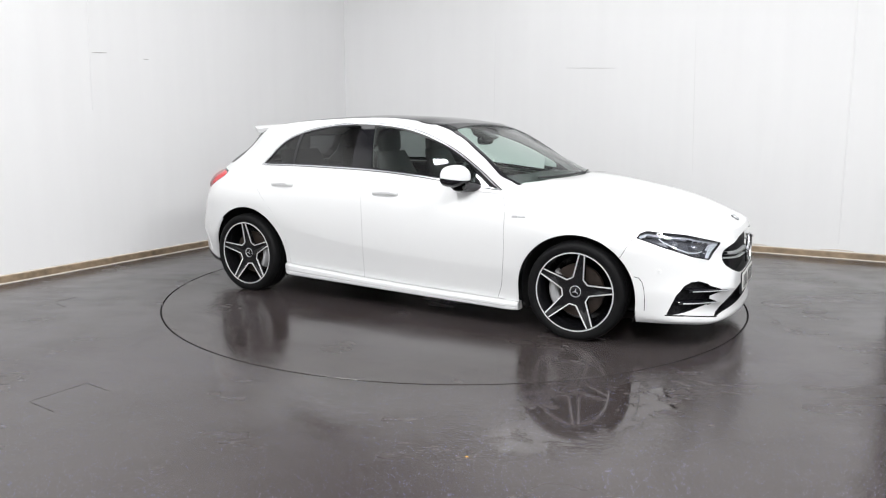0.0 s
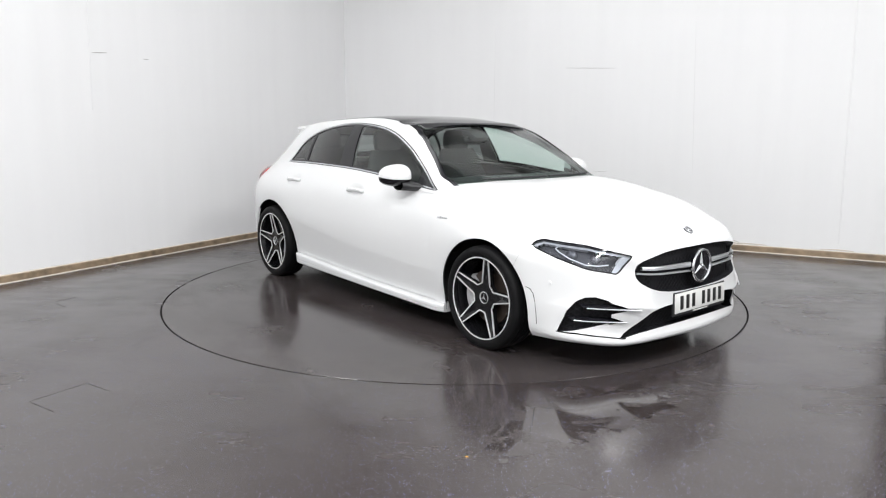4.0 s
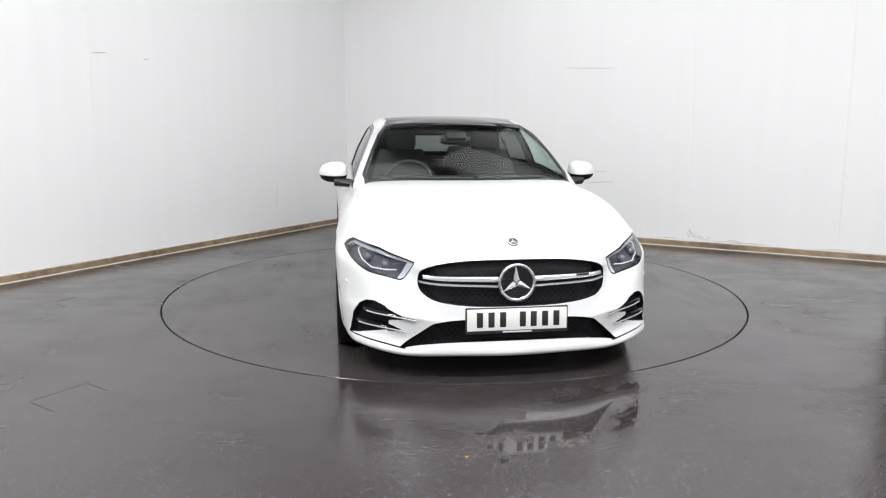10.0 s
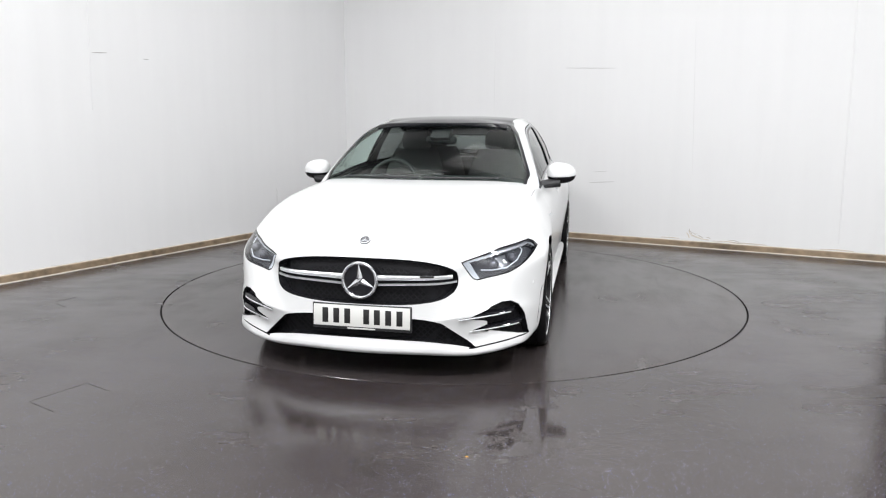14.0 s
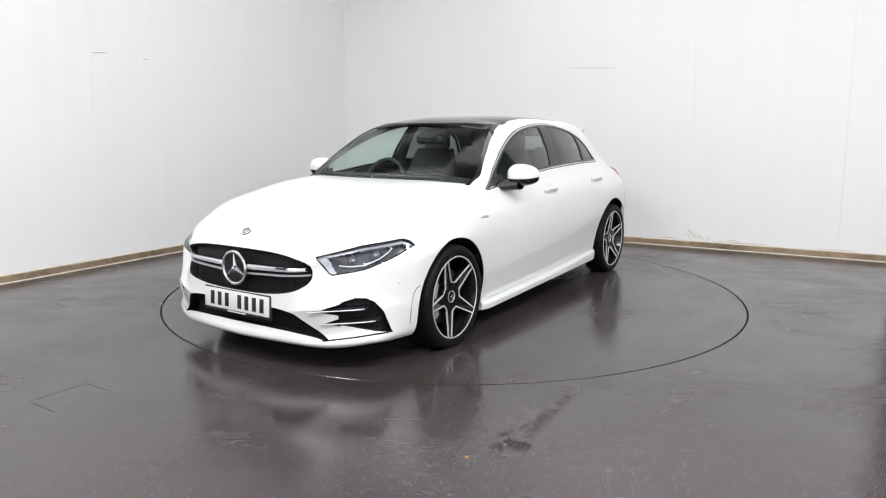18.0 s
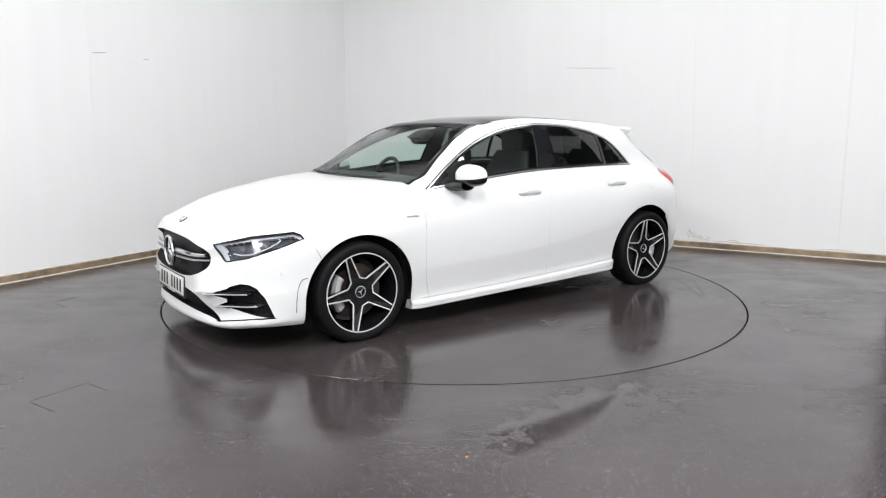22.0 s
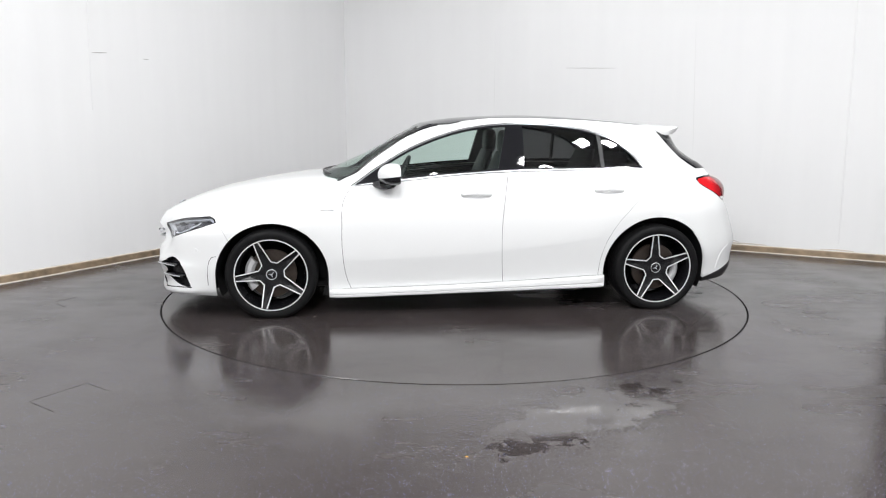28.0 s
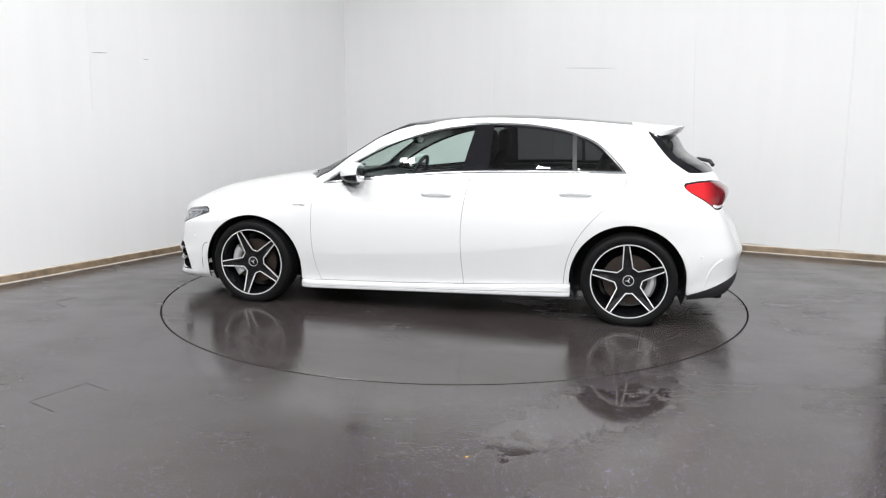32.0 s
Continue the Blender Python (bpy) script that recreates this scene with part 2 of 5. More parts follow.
def box_bm(x0, x1, y0, y1, z0, z1, bevel=0.0, seg=2, bm=None):
    own = bm is None
    bm = bm or bmesh.new()
    r = bmesh.ops.create_cube(bm, size=1.0)
    for v in r["verts"]:
        v.co = ((x0 + x1) / 2 + v.co.x * (x1 - x0), (y0 + y1) / 2 + v.co.y * (y1 - y0), (z0 + z1) / 2 + v.co.z * (z1 - z0))
    if bevel:
        es = {e for v in r["verts"] for e in v.link_edges}
        bmesh.ops.bevel(bm, geom=list(es), offset=bevel, segments=seg, affect="EDGES", profile=0.5)
    return bm


def spin_bm(profile, n=64, axis="Y", bm=None, arc=(0, 2 * math.pi)):
    """A turned body: profile of (radius, along) about the Y axis through the origin."""
    bm = bm or bmesh.new()
    full = abs(arc[1] - arc[0]) > 6.28
    cols = []
    for i in range(n if full else n + 1):
        a = arc[0] + (arc[1] - arc[0]) * i / n
        cols.append([bm.verts.new((r * math.cos(a), h, r * math.sin(a))) for r, h in profile])
    for i in range(n if full else n):
        p, q = cols[i], cols[(i + 1) % len(cols)]
        for j in range(len(profile) - 1):
            bm.faces.new((p[j], q[j], q[j + 1], p[j + 1]))
    bmesh.ops.remove_doubles(bm, verts=bm.verts, dist=1e-6)
    return bm


def prism_bm(outline, h0, h1, bevel=0.0, bm=None):
    """An outline in x, z pulled along y from h0 to h1."""
    bm = bm or bmesh.new()
    a = [bm.verts.new((x, h0, z)) for x, z in outline]
    b = [bm.verts.new((x, h1, z)) for x, z in outline]
    n = len(a)
    fs = [bm.faces.new(a), bm.faces.new(b[::-1])]
    for i in range(n):
        fs.append(bm.faces.new((a[i], b[i], b[(i + 1) % n], a[(i + 1) % n])))
    bmesh.ops.recalc_face_normals(bm, faces=fs)
    if bevel:
        bmesh.ops.bevel(bm, geom=[e for f in fs[1:2] for e in f.edges] + [e for f in fs[:1] for e in f.edges], offset=bevel, segments=2, affect="EDGES", profile=0.5)
    return bm


def tube_bm(points, radius, n=10, bm=None, flat=1.0):
    """A round bar along points."""
    bm = bm or bmesh.new()
    pts = [Vector(p) for p in points]
    rings = []
    for i, p in enumerate(pts):
        d = (pts[min(i + 1, len(pts) - 1)] - pts[max(i - 1, 0)]).normalized()
        u = d.cross(Vector((0, 0, 1)))
        u = u.normalized() if u.length > 1e-4 else Vector((1, 0, 0))
        w = u.cross(d).normalized()
        rings.append([bm.verts.new(p + radius * (math.cos(2 * math.pi * k / n) * u + flat * math.sin(2 * math.pi * k / n) * w)) for k in range(n)])
    for a, b in zip(rings, rings[1:]):
        for k in range(n):
            bm.faces.new((a[k], a[(k + 1) % n], b[(k + 1) % n], b[k]))
    bm.faces.new(rings[0][::-1])
    bm.faces.new(rings[-1])
    bmesh.ops.recalc_face_normals(bm, faces=bm.faces)
    return bm


def flip_y(bm):
    for v in bm.verts:
        v.co.y = -v.co.y
    bmesh.ops.reverse_faces(bm, faces=bm.faces)
    return bm


def spline(ctrl, knots, t, steady=False):
    """Cubic Hermite through control points at uneven knots (arrays; the control axis comes first). steady: the first coordinate never swings back."""
    ctrl, knots, t = np.asarray(ctrl, float), np.asarray(knots, float), np.asarray(t, float)
    d = np.diff(knots)
    sl = np.diff(ctrl, axis=0) / d.reshape(-1, *[1] * (ctrl.ndim - 1))
    tan = np.empty_like(ctrl)
    w = (d[:-1] / (d[:-1] + d[1:])).reshape(-1, *[1] * (ctrl.ndim - 1))
    tan[1:-1] = sl[:-1] * (1 - w) + sl[1:] * w
    tan[0], tan[-1] = sl[0], sl[-1]
    if steady:
        s0, s1 = sl[:-1, ..., 0], sl[1:, ..., 0]
        most = np.where(s0 * s1 > 0, 3 * np.minimum(np.abs(s0), np.abs(s1)), 0)
        tan[1:-1, ..., 0] = np.clip(tan[1:-1, ..., 0], -most, most)
    i = np.clip(np.searchsorted(knots, t, side="right") - 1, 0, len(d) - 1)
    h = d[i]
    u = (t - knots[i]) / h
    sh = (-1, *[1] * (ctrl.ndim - 1))
    u, h = u.reshape(sh), h.reshape(sh)
    return (ctrl[i] * (2 * u**3 - 3 * u**2 + 1) + ctrl[i + 1] * (3 * u**2 - 2 * u**3)
            + tan[i] * h * (u**3 - 2 * u**2 + u) + tan[i + 1] * h * (u**3 - u**2))


def curve1(pts, x):
    """A smooth curve through (x, value) pairs, given in falling or rising x."""
    p = np.array(sorted(pts))
    x = np.asarray(x, float)
    shape = x.shape
    return spline(p[:, 1], p[:, 0], np.clip(x.ravel(), p[0, 0], p[-1, 0])).reshape(shape)


def cut(bm, g):
    """Split the sheet along g(x, y, z) = 0."""
    vs = list(bm.verts)
    co = np.array([v.co for v in vs])
    val = np.asarray(g(co[:, 0], co[:, 1], co[:, 2]), float)
    val[np.abs(val) < 0.0006] = 0
    of = dict(zip(vs, val))
    hot = set()
    for e in list(bm.edges):
        a, b = e.verts
        va, vb = of[a], of[b]
        if va * vb < 0:
            f = va / (va - vb)
            nv = bmesh.utils.edge_split(e, a, f)[1]
            of[nv] = 0.0
            hot.update(nv.link_faces)
        elif va == 0 or vb == 0:
            hot.update(e.link_faces)
    for f in hot:
        if not f.is_valid:
            continue
        z = [v for v in f.verts if of[v] == 0]
        if len(z) == 2 and any(of[v] > 0 for v in f.verts) and any(of[v] < 0 for v in f.verts):
            try:
                bmesh.utils.face_split(f, z[0], z[1])
            except ValueError:
                pass


def convex(poly):
    """Signed distance-like function of a convex outline, given anticlockwise: negative inside."""
    n = len(poly)
    edges = []
    for i in range(n):
        (ax, ay), (bx, by) = poly[i], poly[(i + 1) % n]
        ln = math.hypot(bx - ax, by - ay)
        edges.append(((by - ay) / ln, -(bx - ax) / ln, ax, ay))
    return lambda a, b: np.max([nx * (a - ax) + ny * (b - ay) for nx, ny, ax, ay in edges], axis=0)

# ---- room ----
CORNER = Vector((-1.486, 4.149, 0))
LEFT_DIR = Vector((-0.4855, -0.8743, 0))
RIGHT_DIR = Vector((0.8926, -0.4510, 0))
WALL_H = CEIL


def wall_bm(start, direction, length, inward, z0=0.0, z1=WALL_H, thick=0.2):
    bm = bmesh.new()
    a, b = start, start + direction * length
    n = -inward * thick
    bot = [a, b, b + n, a + n]
    lo = [bm.verts.new((p.x, p.y, z0)) for p in bot]
    hi = [bm.verts.new((p.x, p.y, z1)) for p in bot]
    bm.faces.new(lo[::-1])
    bm.faces.new(hi)
    for i in range(4):
        bm.faces.new((lo[i], lo[(i + 1) % 4], hi[(i + 1) % 4], hi[i]))
    bmesh.ops.recalc_face_normals(bm, faces=bm.faces)
    return bm


IN_L = Vector((0.8743, -0.4855, 0))
IN_R = Vector((-0.4510, -0.8926, 0))
LEN_L, LEN_R = 12.0, 6.55
tagged(part("wall_west", wall_bm(CORNER, LEFT_DIR, LEN_L, IN_L), WALL, smooth=False), "white painted board wall with faint joints and scuffs", "wall", kind="structure")
tagged(part("wall_north", wall_bm(CORNER, RIGHT_DIR, LEN_R, IN_R), WALL, smooth=False), "white painted board wall with flaking paint above the skirting", "wall", kind="structure")
P_R = CORNER + RIGHT_DIR * LEN_R
P_L = CORNER + LEFT_DIR * LEN_L
# East and south walls lie out of view, assumed to bounce light back.
tagged(part("unseen_wall_east", wall_bm(CORNER + RIGHT_DIR * 9.5, LEFT_DIR, LEN_L, -RIGHT_DIR), WALL, smooth=False), "plain white painted wall, unseen and assumed, closing the room", "wall", kind="structure")
tagged(part("unseen_wall_south", wall_bm(P_L, RIGHT_DIR, 9.5, -LEFT_DIR), WALL, smooth=False), "plain white painted wall, unseen and assumed, closing the room", "wall", kind="structure")


def room_quad(z, grow=0.0):
    c = [CORNER, CORNER + RIGHT_DIR * 9.5, CORNER + RIGHT_DIR * 9.5 + LEFT_DIR * LEN_L, P_L]
    mid = sum(c, Vector()) / 4
    return [Vector((*(mid + (p - mid) * (1 + grow)).xy, z)) for p in c]


ceil_bm = bmesh.new()
lo = [ceil_bm.verts.new(p) for p in room_quad(CEIL, .04)]
hi = [ceil_bm.verts.new(p) for p in room_quad(CEIL + .2, .04)]
ceil_bm.faces.new(lo), ceil_bm.faces.new(hi[::-1])
for i in range(4):
    ceil_bm.faces.new((lo[i], hi[i], hi[(i + 1) % 4], lo[(i + 1) % 4]))
bmesh.ops.recalc_face_normals(ceil_bm, faces=ceil_bm.faces)
tagged(part("ceiling", ceil_bm, CEILPAINT, smooth=False), "plain grey ceiling", "ceiling", kind="structure")

PLAT_R = 2.245
fb = bmesh.new()
outer = [fb.verts.new(p) for p in room_quad(0, .03)]
N_RIM = 160
hole = [fb.verts.new(((PLAT_R + .012) * math.cos(2 * math.pi * i / N_RIM), (PLAT_R + .012) * math.sin(2 * math.pi * i / N_RIM), 0)) for i in range(N_RIM)]
low_rim = [fb.verts.new((v.co.x, v.co.y, -.03)) for v in hole]
for i in range(N_RIM):
    fb.faces.new((hole[i], hole[(i + 1) % N_RIM], low_rim[(i + 1) % N_RIM], low_rim[i]))
es = [fb.edges.get((hole[i], hole[(i + 1) % N_RIM])) for i in range(N_RIM)] + [fb.edges.new((outer[i], outer[(i + 1) % 4])) for i in range(4)]
bmesh.ops.triangle_fill(fb, use_beauty=True, use_dissolve=False, edges=es)
bmesh.ops.recalc_face_normals(fb, faces=fb.faces)
for f in fb.faces:
    if abs(f.normal.z) > .9 and f.normal.z < 0:
        f.normal_flip()
floor_ob = tagged(part("floor", fb, FLOOR, smooth=False), "dark grey speckled safety floor, wet in patches", "floor", kind="structure")
pit = bmesh.new()
bmesh.ops.create_circle(pit, cap_ends=True, segments=64, radius=PLAT_R + .05)
bmesh.ops.translate(pit, verts=pit.verts, vec=(0, 0, -.03))
tagged(part("pit_floor", pit, DARK, smooth=False), "dark recess under the turning platform", "pit", kind="structure")

platform = tagged(new("turntable"), "round turntable flush with the dark speckled floor", "turntable")
tb = spin_bm([(0.0, 0), (PLAT_R - .001, 0), (PLAT_R, -.001), (PLAT_R, -.025)], n=N_RIM)
for v in tb.verts:
    v.co = (v.co.x, v.co.z, v.co.y)
bmesh.ops.recalc_face_normals(tb, faces=tb.faces)
if sum(f.normal.z for f in tb.faces) < 0:
    bmesh.ops.reverse_faces(tb, faces=tb.faces)
part("deck", tb, DECK, platform, "dark speckled turntable deck", sharp=30)
_eb = spin_bm([(PLAT_R - .001, -.002), (PLAT_R + .004, -.004), (PLAT_R + .004, -.025)], n=N_RIM)
for v in _eb.verts:
    v.co = (v.co.x, v.co.z, v.co.y)
bmesh.ops.recalc_face_normals(_eb, faces=_eb.faces)
part("deck_edge", _eb, RUBBER, platform, "black rubber edge of the turntable")

# ---- the car's body surface (x forward, y to its left, z up; half of it, then mirrored) ----
FX, RX, HUB = 1.362, -1.371, 0.301
RING = [  # level lines round the body from the nose to the tail, low to high: x, y, z
    "2.222,0,.136 2.198,.36,.139 2.125,.565,.130 1.975,.785,.158 1.76,.84,.155 1.36,.84,.14 .84,.838,.127 .42,.837,.133 -.2,.837,.142 -.85,.838,.152 -1.3,.845,.165 -1.70,.82,.175 -2.0,.70,.20 -2.12,.42,.23 -2.15,0,.24",
    "2.248,0,.158 2.224,.36,.160 2.155,.57,.152 2.002,.802,.180 1.765,.862,.185 1.36,.87,.165 .84,.849,.150 .42,.849,.155 -.2,.849,.165 -.85,.850,.178 -1.3,.875,.20 -1.72,.845,.21 -2.03,.715,.26 -2.16,.42,.29 -2.19,0,.29",
    "2.236,0,.215 2.214,.37,.218 2.140,.558,.215 1.992,.792,.245 1.768,.874,.235 1.36,.878,.22 .84,.842,.178 .42,.841,.185 -.2,.843,.203 -.85,.849,.234 -1.3,.880,.28 -1.73,.852,.28 -2.03,.72,.33 -2.162,.42,.35 -2.192,0,.35",
    "2.240,0,.28 2.224,.38,.28 2.160,.556,.29 2.000,.788,.315 1.77,.880,.29 1.36,.882,.27 .84,.845,.200 .42,.845,.207 -.2,.847,.226 -.85,.854,.262 -1.3,.883,.35 -1.74,.858,.33 -2.035,.726,.38 -2.172,.42,.40 -2.208,0,.40",
    "2.242,0,.40 2.226,.40,.40 2.148,.55,.42 2.004,.765,.45 1.78,.882,.45 1.36,.896,.50 .84,.881,.386 .42,.883,.398 -.2,.887,.433 -.85,.893,.509 -1.3,.90,.58 -1.76,.868,.54 -2.03,.735,.55 -2.158,.43,.54 -2.195,0,.53",
    "2.242,0,.43 2.225,.40,.43 2.132,.55,.45 2.004,.763,.48 1.78,.882,.48 1.36,.898,.53 .84,.8825,.396 .42,.8845,.408 -.2,.8885,.443 -.85,.8945,.519 -1.3,.902,.605 -1.76,.868,.57 -2.02,.735,.58 -2.145,.43,.57 -2.18,0,.56",
    "2.230,0,.60 2.212,.40,.61 2.104,.54,.625 1.972,.722,.63 1.78,.842,.65 1.36,.882,.70 .84,.876,.74 .42,.874,.76 -.2,.874,.80 -.85,.868,.83 -1.3,.865,.85 -1.74,.825,.83 -1.935,.715,.80 -2.030,.43,.76 -2.060,0,.75",
    "2.200,0,.682 2.172,.38,.686 2.075,.52,.70 1.91,.65,.725 1.70,.745,.785 1.36,.785,.85 .82,.79,.895 .42,.793,.928 -.2,.79,.983 -.85,.762,.998 -1.3,.735,.998 -1.66,.68,.995 -1.845,.59,.985 -1.955,.36,.98 -1.99,0,.98",
]
ROOFRING = [  # the cabin's lines: base, middle, upper, roof edge
    "1.045,0,.957 1.02,.35,.957 .975,.60,.951 .865,.72,.936",
    ".640,0,1.14 .634,.32,1.138 .618,.55,1.136 .585,.64,1.138 .485,.692,1.120 .25,.705,1.12 -.2,.71,1.17 -.82,.69,1.175 -1.2,.66,1.17 -1.465,.62,1.165 -1.63,.52,1.15 -1.725,.30,1.145 -1.755,0,1.145",
    ".385,0,1.277 .382,.30,1.276 .378,.50,1.272 .365,.57,1.268 .27,.612,1.246 .06,.628,1.265 -.23,.622,1.312 -.81,.608,1.298 -1.13,.60,1.27 -1.42,.562,1.25 -1.575,.47,1.245 -1.655,.27,1.25 -1.678,0,1.25",
    ".290,0,1.334 .278,.27,1.333 .250,.45,1.328 .214,.515,1.322 .12,.538,1.318 -.02,.548,1.343 -.25,.552,1.366 -.8,.545,1.356 -1.1,.545,1.338 -1.36,.51,1.315 -1.495,.44,1.315 -1.54,.26,1.322 -1.56,0,1.325",
]
HOODLINE = [(2.20, .682), (2.15, .714), (2.06, .756), (1.87, .824), (1.64, .877), (1.40, .919), (1.2, .944), (1.0, .957), (.7, .965)]
ROOFLINE = [(.29, 1.334), (.16, 1.358), (.02, 1.374), (-.2, 1.388), (-.43, 1.395), (-.65, 1.391), (-.88, 1.379), (-1.1, 1.36), (-1.33, 1.342), (-1.56, 1.326)]


GRIPS = [(-.054, .842), (-1.006, .866)]


def row(text):
    p = np.array([[float(c) for c in p.split(",")] for p in text.split()])
    p[:, 0] = np.where(p[:, 0] < -1.75, -1.75 + (p[:, 0] + 1.75) * .88, p[:, 0])
    return p


def along(rings, step):
    """Sample all rings at the same places along the body, mirrored at both ends for a smooth nose and tail."""
    rings = np.array(rings)
    m = np.array([1, -1, 1])
    ext = np.concatenate([rings[:, 1:2] * m, rings, rings[:, -2:-1] * m], axis=1)
    mid = ext.mean(axis=0)
    kn = np.r_[0, np.cumsum(np.linalg.norm(np.diff(mid, axis=0), axis=1))]
    lo, hi = kn[1], kn[-2]
    t = np.linspace(lo, hi, int((hi - lo) / step))
    out = spline(ext.transpose(1, 0, 2), kn, t, True).transpose(1, 0, 2)
    out[:, 0, 1] = 0
    out[:, -1, 1] = 0
    return out


def body_sheets():
    """The lower body, its bonnet, the cabin and its roof, each as rows of points."""
    R = [row(r) for r in RING]
    G = [row(r) for r in ROOFRING]
    G[0] = np.concatenate([G[0], R[7][6:]])
    over = R[7].copy()
    over[:6] += np.array([-.02, 0, .03])
    over[:6, 1] *= .75
    over[6:] = G[1][4:]
    under = np.concatenate([2 * G[0][:4] - G[1][:4], R[6][6:]])
    low = along(R + [over], 0.02)
    top = along([under] + G, 0.02)
    rows = spline(low, np.array([0, .035, .075, .11, .27, .285, .49, .62, .82]), np.concatenate([np.linspace(0, .11, 9)[:-1], np.linspace(.11, .262, 13)[:-1], np.linspace(.262, .293, 9)[:-1], np.linspace(.293, .62, 26)]))
    # the lip of the tailgate and lamps stands out over the bumper
    back = np.clip((-1.76 - rows[..., 0]) / .16, 0, 1)
    rows[..., 0] -= .036 * back**2 * (3 - 2 * back) * np.exp(-((rows[..., 2] - .875) / .055) ** 2)
    # shallow bowls behind the door handles
    for hx, hz in GRIPS:
        rows[..., 1] -= .016 * np.exp(-np.hypot((rows[..., 0] - hx) / .082, (rows[..., 2] - hz) / .034) ** 4) * (rows[..., 1] > .5)
    edge = rows[-1]
    hz = curve1(HOODLINE, edge[:, 0])
    cap = []
    for q in np.linspace(1, 0, 24):
        p = edge.copy()
        p[:, 1] = edge[:, 1] * q
        p[:, 2] = edge[:, 2] + (hz - edge[:, 2]) * (1 - q ** np.interp(edge[:, 0], [.9, 1.5, 1.9, 2.1], [7.0, 3.4, 4.0, 3.0])) * np.clip(edge[:, 1] / .08, 0, 1)
        cap.append(p[edge[:, 0] > 0.70])
    cab = spline(top, np.array([-.15, 0, .19, .32, .40]), np.linspace(-.012, .4, 33))
    redge = cab[-1]
    rz = curve1(ROOFLINE, redge[:, 0])
    ro = []
    for q in np.linspace(1, 0, 24):
        p = redge.copy()
        p[:, 1] = redge[:, 1] * q
        p[:, 2] = redge[:, 2] + (rz - redge[:, 2]) * (1 - q**2.7) * np.clip(redge[:, 1] / .08, 0, 1)
        ro.append(p)
    return list(rows), cap, list(cab), ro


def sheet_bm(lists):
    bm = bmesh.new()
    for rows in lists:
        vs = [[bm.verts.new(p) for p in r] for r in rows]
        for i in range(len(vs) - 1):
            for j in range(len(vs[0]) - 1):
                bm.faces.new((vs[i][j], vs[i][j + 1], vs[i + 1][j + 1], vs[i + 1][j]))
    bmesh.ops.remove_doubles(bm, verts=bm.verts, dist=1e-4)
    bmesh.ops.dissolve_degenerate(bm, edges=bm.edges, dist=1e-5)
    return bm


# outlines on the body
def belt(x):
    return curve1([(.90, .885), (.821, .892), (.613, .913), (.413, .933), (.175, .958), (-.221, .986), (-.616, .996), (-.97, .999), (-1.4, .996)], x)


def glassline(x):
    return curve1([(.88, .87), (.841, .89), (.626, 1.033), (.422, 1.15), (.22, 1.235), (.019, 1.294), (-.182, 1.325), (-.341, 1.335), (-.581, 1.331), (-.781, 1.310), (-.982, 1.265), (-1.145, 1.191), (-1.27, 1.073), (-1.338, .993), (-1.36, .96)], x)


def opening(x, y, z):
    """Positive inside the side window opening."""
    slope = np.abs(glassline(x + .01) - glassline(x - .01)) / .02
    up = (glassline(x) - z) / np.sqrt(1 + slope**2)
    return np.minimum(z - belt(x), up)


def arch(x, y, z):
    def one(cx, cz, rx, rz):
        u = np.abs(x - cx) / rx
        return np.where(z < cz, u, np.hypot(u, (z - cz) / rz)) - 1
    return np.minimum(one(1.356, .290, .380, .368), one(-1.364, .293, .383, .380)) * .37


def doorfront(z):
    return curve1([(.90, .808), (.822, .855), (.624, .877), (.423, .874), (.261, .85), (.18, .82)], z)


def doormid(z):
    return curve1([(1.0, -.293), (.85, -.262), (.63, -.236), (.431, -.236), (.18, -.255)], z)


def doorrear(z):
    return curve1([(1.0, -1.335), (.93, -1.328), (.884, -1.304), (.766, -1.187), (.626, -1.065), (.503, -.995), (.374, -.957), (.248, -.945), (.18, -.945)], z)


def sillline(x):
    return curve1([(1.0, .185), (.4, .195), (-.39, .222), (-1.0, .256)], x)


LAMP = convex([(-1.628, .622), (-1.618, .606), (-1.532, .528), (-1.505, .520), (-1.28, .556), (-1.04, .611), (-.858, .661), (-.895, .687), (-.956, .701), (-1.286, .676)])
TAIL = convex([(.945, .907), (.958, .885), (1.135, .778), (1.19, .774), (1.30, .780), (1.70, .81), (1.70, .93), (1.30, .957), (1.11, .953), (.985, .942), (.955, .928)])


def headlamp(x, y, z):
    return np.where((x > 1.5) & (z > .45), LAMP(y - x, z), 1.0)


def taillamp(x, y, z):
    return np.where(x < -1.6, TAIL(-x - y, z), 1.0)


def grille(x, y, z):
    u, up, dn = np.abs(y) / .497, np.clip(z - .525, 0, 1) / .116, np.clip(.525 - z, 0, 1) / .124
    r = np.where(z > .525, (u**3.4 + up**3.4) ** (1 / 3.4), (u**2.7 + dn**2.7) ** (1 / 2.7))
    return np.where(x > 1.95, (r - 1) * .12, 1.0)


def intake(x, y, z):
    ay = np.abs(y)
    return np.where(x < 1.95, 1.0, np.maximum.reduce([z - (.340 - .02 * (ay / .42) ** 6), (.219 - .044 * (ay / .575) ** 4) - z, (ay - (.56 - 1.18 * (z - .205))) * .65]))


FOG = convex([(-1.40, .252), (-1.14, .222), (-1.065, .212), (-1.135, .334), (-1.20, .388), (-1.27, .410), (-1.35, .412), (-1.45, .392), (-1.475, .378), (-1.475, .266)])
BARB_HIGH = convex([(-1.665, .337), (-1.46, .316), (-1.46, .390), (-1.55, .363)])
BARB_LOW = convex([(-1.588, .268), (-1.46, .256), (-1.46, .304)])


